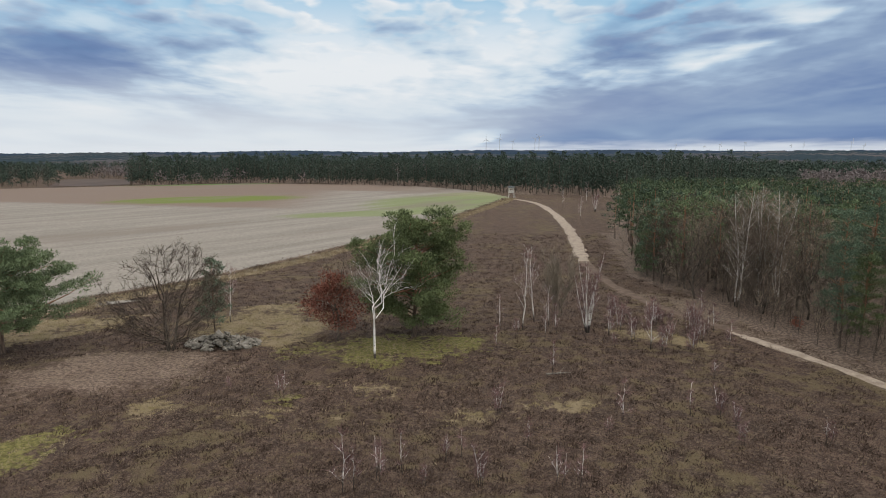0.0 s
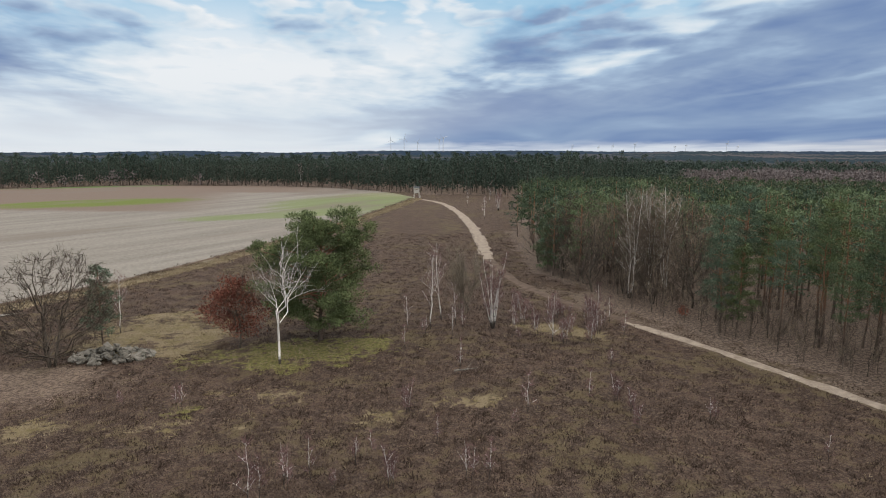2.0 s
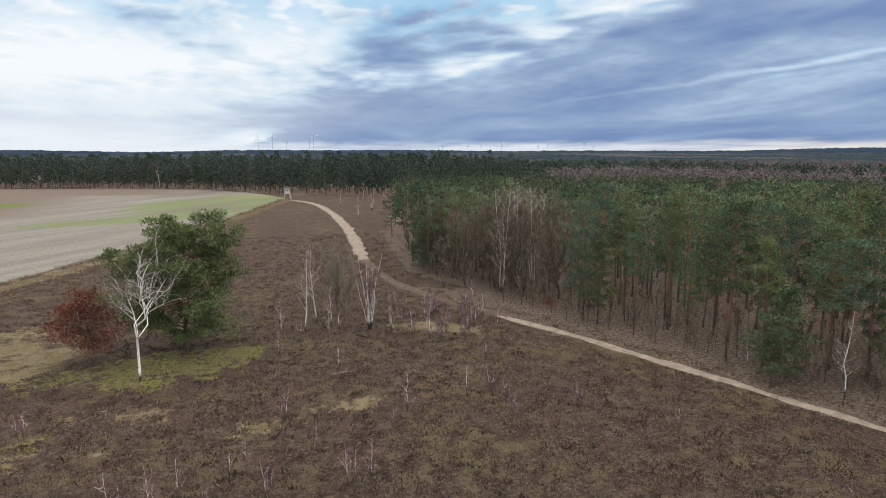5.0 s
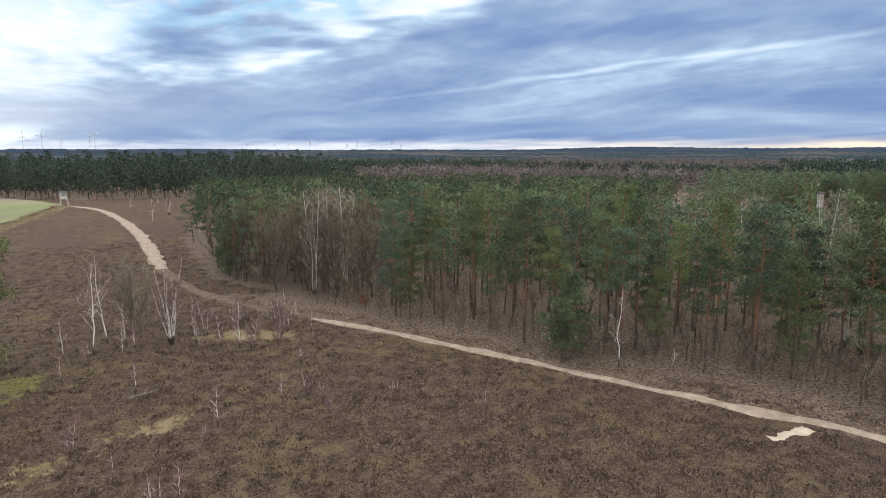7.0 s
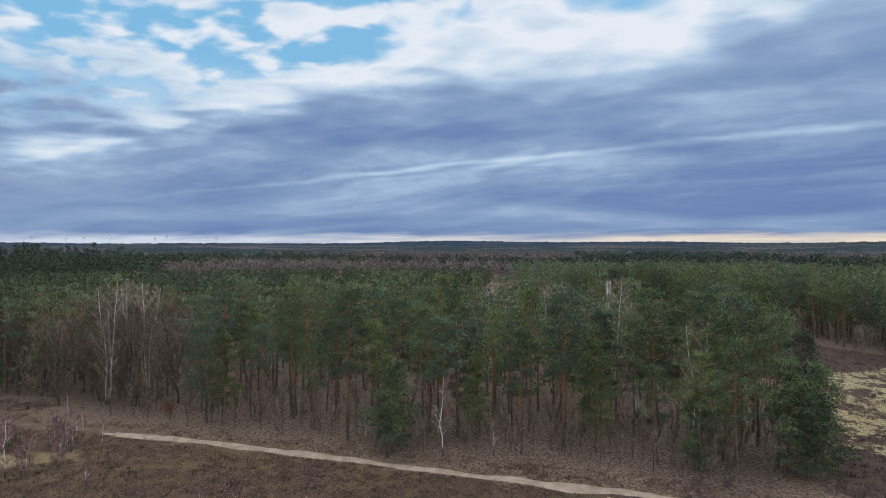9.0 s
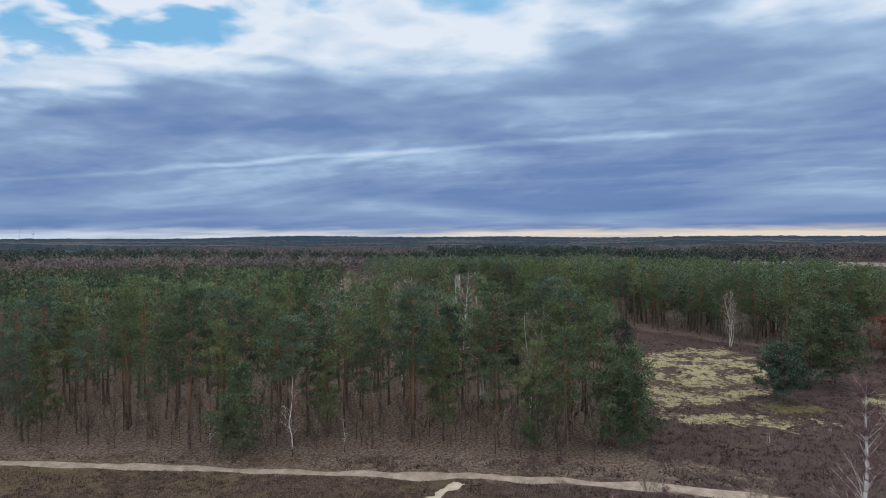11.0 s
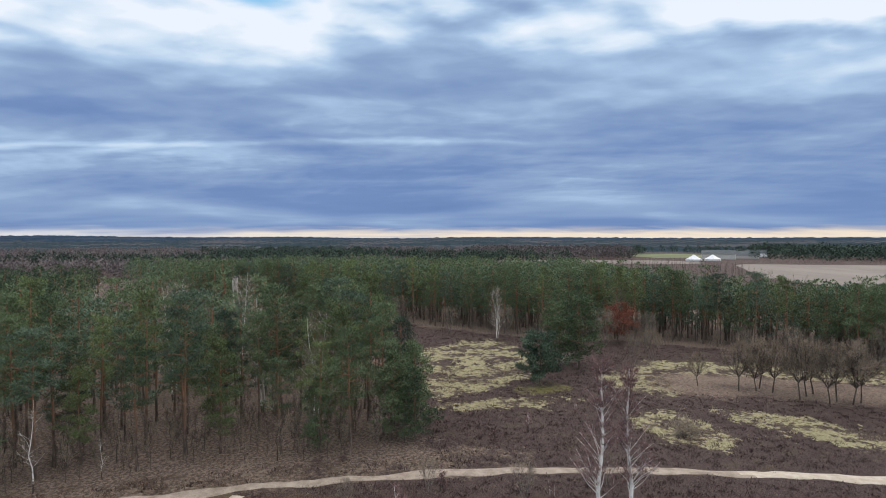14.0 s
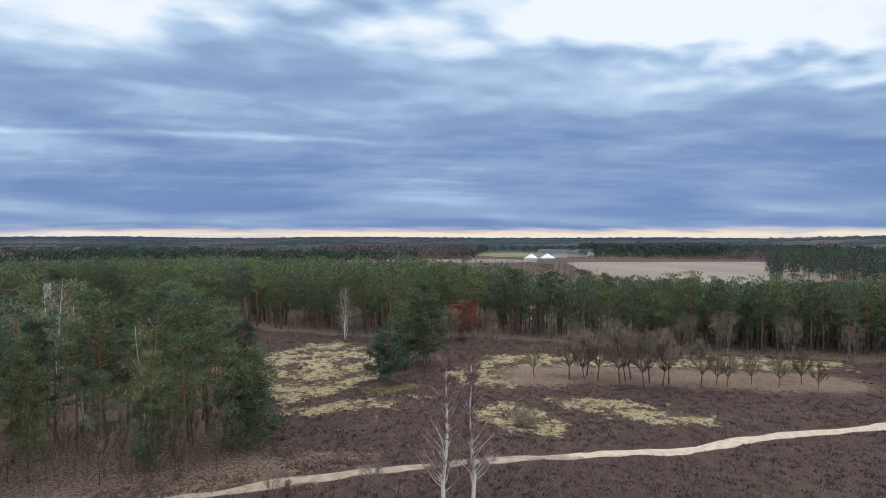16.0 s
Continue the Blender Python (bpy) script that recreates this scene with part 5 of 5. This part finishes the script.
tree("gnarled_bush", 63.2, -24.4, bare_geo(260, 2.0, 1.8, 4, 0.1, 4, 0.4, 5, 0.03, 0.9, 0.0, 0.9), (M_GREYBARK, M_TWIG), BRANCHED, "low gnarled leafless bush sprawling on yellow grass", "bush")
for x, y, s in ((48.5, 1.5, 0.42), (46.5, -6.0, 0.5), (45.0, 7.5, 0.35), (50.0, -13.0, 0.4)):
    again(greybush, x, y, s)
log = thing("fallen_branch", 10.3, 52.6, 0.1, "pale dead branch lying in the heather", "branch")
g = Geo()
g.tube(wavy(np.random.default_rng(3), (-1.1, 0.1, 0.15), (1.1, -0.2, 0.4), 6, 0.06), [0.09, 0.08, 0.07, 0.06, 0.04, 0.02], 6)
part("wood", g, M_GREYBARK, log)
g = Geo()
g.tube([(0.1, 0, 0.25), (0.6, 0.4, 0.7)], [0.04, 0.015], 5)
part("twig", g, M_GREYBARK, log)

again(b_tall, -26.5, 366.0, 1.5)
for x, y, s in ((-8.0, 348.0, 0.55), (-3.0, 344.0, 0.5), (4.0, 338.0, 0.45)):
    again(greybush, x, y, s)

# ---- hunting hide ----
def box(g, x0, x1, y0, y1, z0, z1, bevel=0.0):
    v = [(x, y, z) for z in (z0, z1) for y in (y0, y1) for x in (x0, x1)]
    g.add(v, [(0, 2, 3, 1), (4, 5, 7, 6), (0, 1, 5, 4), (2, 6, 7, 3), (0, 4, 6, 2), (1, 3, 7, 5)])


hide = thing("hunting_hide", 29.6, 266.0, 0.0, "grey wooden hunting hide on stilts at the bend of the track", "hunting hide")
for sx_, sy_ in ((-1, -1), (1, -1), (-1, 1), (1, 1)):
    g = Geo()
    g.tube([(sx_ * 1.25, sy_ * 1.25, -0.2), (sx_ * 0.95, sy_ * 0.95, 2.4)], [0.09, 0.08], 6)
    part("post", g, M_BOARD, hide)
g = Geo()
box(g, -1.2, 1.2, -1.2, 1.2, 2.35, 2.5)
part("platform", g, M_BOARD, hide)
for name, dims in (("side_wall", (-1.1, -1.04, -1.1, 1.1)), ("side_wall", (1.04, 1.1, -1.1, 1.1)), ("front_wall", (-1.04, 1.04, -1.1, -1.04)), ("rear_wall", (-1.04, 1.04, 1.04, 1.1))):
    g = Geo()
    x0, x1, y0, y1 = dims
    box(g, x0, x1, y0, y1, 2.5, 3.5), box(g, x0, x1, y0, y1, 3.95, 4.6)
    if x1 - x0 > 1:
        box(g, x0, x0 + 0.4, y0, y1, 3.5, 3.95), box(g, x1 - 0.4, x1, y0, y1, 3.5, 3.95)
    else:
        box(g, x0, x1, y0, y0 + 0.4, 3.5, 3.95), box(g, x0, x1, y1 - 0.4, y1, 3.5, 3.95)
    part(name, g, M_BOARD, hide)
g = Geo()
g.add([(-1.35, -1.45, 4.6), (1.35, -1.45, 4.6), (1.35, 1.45, 4.95), (-1.35, 1.45, 4.95), (-1.35, -1.45, 4.7), (1.35, -1.45, 4.7), (1.35, 1.45, 5.05), (-1.35, 1.45, 5.05)],
      [(0, 3, 2, 1), (4, 5, 6, 7), (0, 1, 5, 4), (1, 2, 6, 5), (2, 3, 7, 6), (3, 0, 4, 7)])
part("roof", g, M_ROOF, hide, "dark sloping roof")
g = Geo()
for s in (-0.3, 0.3):
    g.tube([(1.9, s, -0.1), (1.15, s, 2.6)], [0.05, 0.05], 5)
ladder = part("ladder", g, M_BOARD, hide)
for k in range(8):
    g = Geo()
    z = 0.25 + k * 0.3
    g.tube([(1.9 - 0.75 * (z + 0.1) / 2.7, -0.32, z), (1.9 - 0.75 * (z + 0.1) / 2.7, 0.32, z)], [0.03, 0.03], 5)
    part("rung", g, M_BOARD, ladder)

# pale tower standing over the wood
tower = thing("lookout_tower", 149.0, 55.0, 0, "pale narrow wooden tower rising behind the pines", "tower")
for a, b_ in ((-1, -1), (1, -1), (-1, 1), (1, 1)):
    g = Geo()
    g.tube([(a * 1.3, b_ * 1.3, -0.2), (a * 0.8, b_ * 0.8, 7.4)], [0.12, 0.1], 6)
    part("post", g, M_BOARD, tower)
g = Geo()
box(g, -0.5, 0.5, -0.5, 0.5, 7.3, 10.4)
part("cabin", g, M_CONCRETE, tower)
g = Geo()
box(g, -0.7, 0.7, -0.7, 0.7, 10.4, 10.6)
part("roof", g, M_ROOF, tower)

# ---- stone heap ----
heap = np.random.default_rng(30)
stones = []
for k in range(5):
    bm = bmesh.new()
    bmesh.ops.create_icosphere(bm, subdivisions=1, radius=0.5)
    for v in bm.verts:
        q = v.co.copy()
        v.co *= 1 + 0.9 * noise.noise(q * 2.4 + Vector((k * 5, 0, 0))) + 0.25 * noise.noise(q * 5.0)
        v.co.z *= 0.62
    me = bpy.data.meshes.new("boulder")
    bm.to_mesh(me)
    bm.free()
    me.materials.append(M_STONE)
    stones.append(me)
for k in range(190):
    r, a = heap.random() ** 0.55, heap.uniform(0, 6.28)
    x, y = -23.3 + 3.9 * r * math.cos(a), 62.4 + 2.2 * r * math.sin(a)
    s = heap.uniform(0.32, 0.85)
    ob = new("boulder", stones[k % 5])
    z = 0.1 + 1.25 * max(0.0, 1 - r) * heap.uniform(0.5, 1.0)
    ob.matrix_world = pose(x, y, z, heap.uniform(-25, 25), heap.uniform(-25, 25), heap.uniform(0, 360)) @ Matrix.Scale(s, 4)
    tagged(ob, "grey field stone on a heap beside the bare tree", "boulder", "stone heap")

# ---- wind turbines on the horizon ----
def turbine(bearing, dist, hub, turn, start):
    b_ = radians(bearing)
    t = thing("wind_turbine", dist * math.sin(b_), dist * math.cos(b_), 0, "white three-bladed wind turbine on the horizon", "wind turbine", "wind turbines")
    g = Geo()
    g.tube([(0, 0, 0), (0, 0, hub * 0.5), (0, 0, hub)], [hub * 0.016, hub * 0.013, hub * 0.010], 8)
    part("tower", g, M_TURBINE, t)
    g = Geo()
    box(g, -1.8, 1.8, -5, 5, hub - 1.8, hub + 2)
    nacelle = part("nacelle", g, M_TURBINE, t)
    for k in range(3):
        a = radians(start + 120 * k)
        d = np.array([math.sin(a), 0, math.cos(a)])
        g = Geo()
        p = np.array([0, -8.0, hub])
        g.tube([p, p + d * hub * 0.1, p + d * hub * 0.34], [0.9, 1.4, 0.35], 5)
        part("blade", g, M_TURBINE, nacelle)
    t.matrix_world = pose(t.location.x, t.location.y, 0, 0, 0, turn)


for k, (px, top) in enumerate(((859, 244), (882, 241), (905, 247), (943, 243), (950, 240))):
    turbine(math.degrees(math.atan((px - 784) / 1072.0)), 4000, 20 + (264 - top) / 1086 * 4000, -8 + 7 * k, 17 * k)
for k, bearing in enumerate((22.8, 24.0, 25.9, 29.2, 30.1, 33.3, 34.1, 20.5)):
    turbine(bearing, 4600, 20 + 30 + 10 * (k % 3), 20 + 9 * k, 23 * k)

# ---- far farm ----
for x, y, r in ((527.6, -196.0, 6.6), (534.3, -214.4, 6.6)):
    t = thing("marquee", x, y, 0.2, "white peaked storage tent beside the far field", "tent", "white storage tents")
    th = np.linspace(0, 2 * math.pi, 17)[:16]
    ring = lambda q, z: np.stack([np.cos(th) * r * q, np.sin(th) * r * q, np.full(16, z)], 1)
    rings = lambda *rz: np.concatenate([ring(q, z) for q, z in rz])
    faces = lambda n: [(k * 16 + i, k * 16 + (i + 1) % 16, k * 16 + 16 + (i + 1) % 16, k * 16 + 16 + i) for k in range(n) for i in range(16)]
    g = Geo()
    g.add(rings((1.03, 1.5), (0.7, 2.5), (0.35, 3.9), (0.05, 5.4)), faces(3))
    part("canopy", g, M_TENT, t, smooth=True)
    g = Geo()
    g.add(rings((1.0, 0.0), (1.0, 1.52)), faces(1))
    part("side_wall", g, M_TENT, t, smooth=True)
for x, y, l, w_, h, turn, roofmat, wall in ((600, -262, 20, 7, 3.5, 60, M_ROOF, M_BOARD), (640, -296, 14, 7, 4, 70, M_ROOF, M_WHITE), (575, -236, 14, 8, 5, 65, M_ROOF, M_BOARD)):
    t = thing("barn", x, y, 0.2, "long low farm barn beyond the far field", "barn", "far farm buildings")
    g = Geo()
    box(g, -l, l, -w_, w_, 0, h)
    part("wall", g, wall, t)
    g = Geo()
    g.add([(-l - 0.5, -w_ - 0.6, h), (l + 0.5, -w_ - 0.6, h), (l + 0.5, 0, h + 3.4), (-l - 0.5, 0, h + 3.4), (-l - 0.5, w_ + 0.6, h), (l + 0.5, w_ + 0.6, h)], [(0, 1, 2, 3), (3, 2, 5, 4)])
    g.add([(-l - 0.5, -w_ - 0.6, h), (-l - 0.5, 0, h + 3.4), (-l - 0.5, w_ + 0.6, h), (l + 0.5, -w_ - 0.6, h), (l + 0.5, 0, h + 3.4), (l + 0.5, w_ + 0.6, h)], [(0, 1, 2), (3, 5, 4)])
    part("roof", g, roofmat, t)
    t.matrix_world = pose(x, y, 0.2, 0, 0, turn)

# ---- heather and grass ----
def make_heather():
    rng = np.random.default_rng(50)
    n = 38000
    d, b_ = 24 + (150 - 24) * rng.random(n * 2) ** 1.15, np.radians(rng.uniform(-40, 142, n * 2))
    x, y = d * np.sin(b_), d * np.cos(b_)
    z = zones(x, y)
    keep = (z["forest"] < 0) & (z["dry"] < -0.5) & (z["moss"] < -0.3) & ((z["pale"] < -0.3) | (np.sin(x * 1.0 + 2 * np.sin(y * 0.7)) * np.sin(y * 1.25 + 1.7 * np.sin(x * 0.5)) > 0.30)) & (z["litter"] < 0) & ~inside(P_FIELD, x, y) & (line_gap(TRACK[::3], x, y) > 1.0) & (np.hypot((x - 45.2) / 2.3, (y - 16.9) / 1.1) > 1)
    x, y = x[keep][:n], y[keep][:n]
    m = len(x)
    per = 9
    at = np.stack([x, y, relief(x, y)], 1).repeat(per, 0) + rng.normal(size=(m * per, 3)) * np.array([0.22, 0.22, 0.0]) + np.array([0, 0, -0.02])
    g = Geo()
    size = rng.uniform(0.7, 1.35, m).repeat(per)
    g.blades(at, rng.normal(size=(m * per, 3)) * 0.55 + np.array([0, 0, 0.9]), 0.24 * size * rng.uniform(0.5, 1.2, m * per), 0.034 * size, rng)
    line = np.array(smooth_line(FIELD_EDGE, 0.16)) + np.array([-1.6, 1.0])
    q = np.concatenate([line + rng.normal(size=line.shape) * np.array([0.8, 0.7]) for _ in range(4)])
    q = q[np.sin(q[:, 1] * 0.9) + np.sin(q[:, 1] * 0.31) > -0.4]
    at = np.stack([q[:, 0], q[:, 1], np.full(len(q), 0.1)], 1).repeat(5, 0) + rng.normal(size=(len(q) * 5, 3)) * np.array([0.3, 0.3, 0.0])
    g.blades(at, rng.normal(size=at.shape) * 0.5 + np.array([0, 0, 0.7]), 0.42 * rng.uniform(0.4, 1.2, len(at)), 0.07, rng)
    flat_mesh("heather", g, M_HEATHER, "low dark brown winter heather covering the heath", "heather", "stuff")
    n = 5200
    d, b_ = np.sqrt(rng.uniform(24 ** 2, 95 ** 2, n * 8)), np.radians(rng.uniform(-40, 142, n * 8))
    x, y = d * np.sin(b_), d * np.cos(b_)
    z = zones(x, y)
    keep = ((z["dry"] > -0.6) | (z["moss"] > -0.2) | (z["pale"] > -0.3) | (rng.random(len(x)) < 0.03)) & ~inside(P_FIELD, x, y) & (line_gap(TRACK[::3], x, y) > 1.3)
    x, y = x[keep][:n], y[keep][:n]
    m, per = len(x), 8
    at = np.stack([x, y, relief(x, y) - 0.02], 1).repeat(per, 0) + rng.normal(size=(m * per, 3)) * np.array([0.14, 0.14, 0.0])
    g = Geo()
    g.blades(at, rng.normal(size=(m * per, 3)) * 0.5 + np.array([0, 0, 0.8]), 0.24 * rng.uniform(0.5, 1.2, m * per), 0.022, rng)
    line = np.array(smooth_line(FIELD_EDGE, 0.16))
    q = np.concatenate([line + rng.normal(size=line.shape) * 1.1 for _ in range(5)])
    at = np.stack([q[:, 0], q[:, 1], np.full(len(q), 0.1)], 1).repeat(5, 0) + rng.normal(size=(len(q) * 5, 3)) * np.array([0.3, 0.3, 0.0])
    g.blades(at, rng.normal(size=at.shape) * 0.5 + np.array([0, 0, 0.7]), 0.5 * rng.uniform(0.4, 1.2, len(at)), 0.06, rng)
    flat_mesh("dry_grass", g, M_TUSSOCK, "tufts of dry yellowish grass", "grass", "stuff")


make_heather()
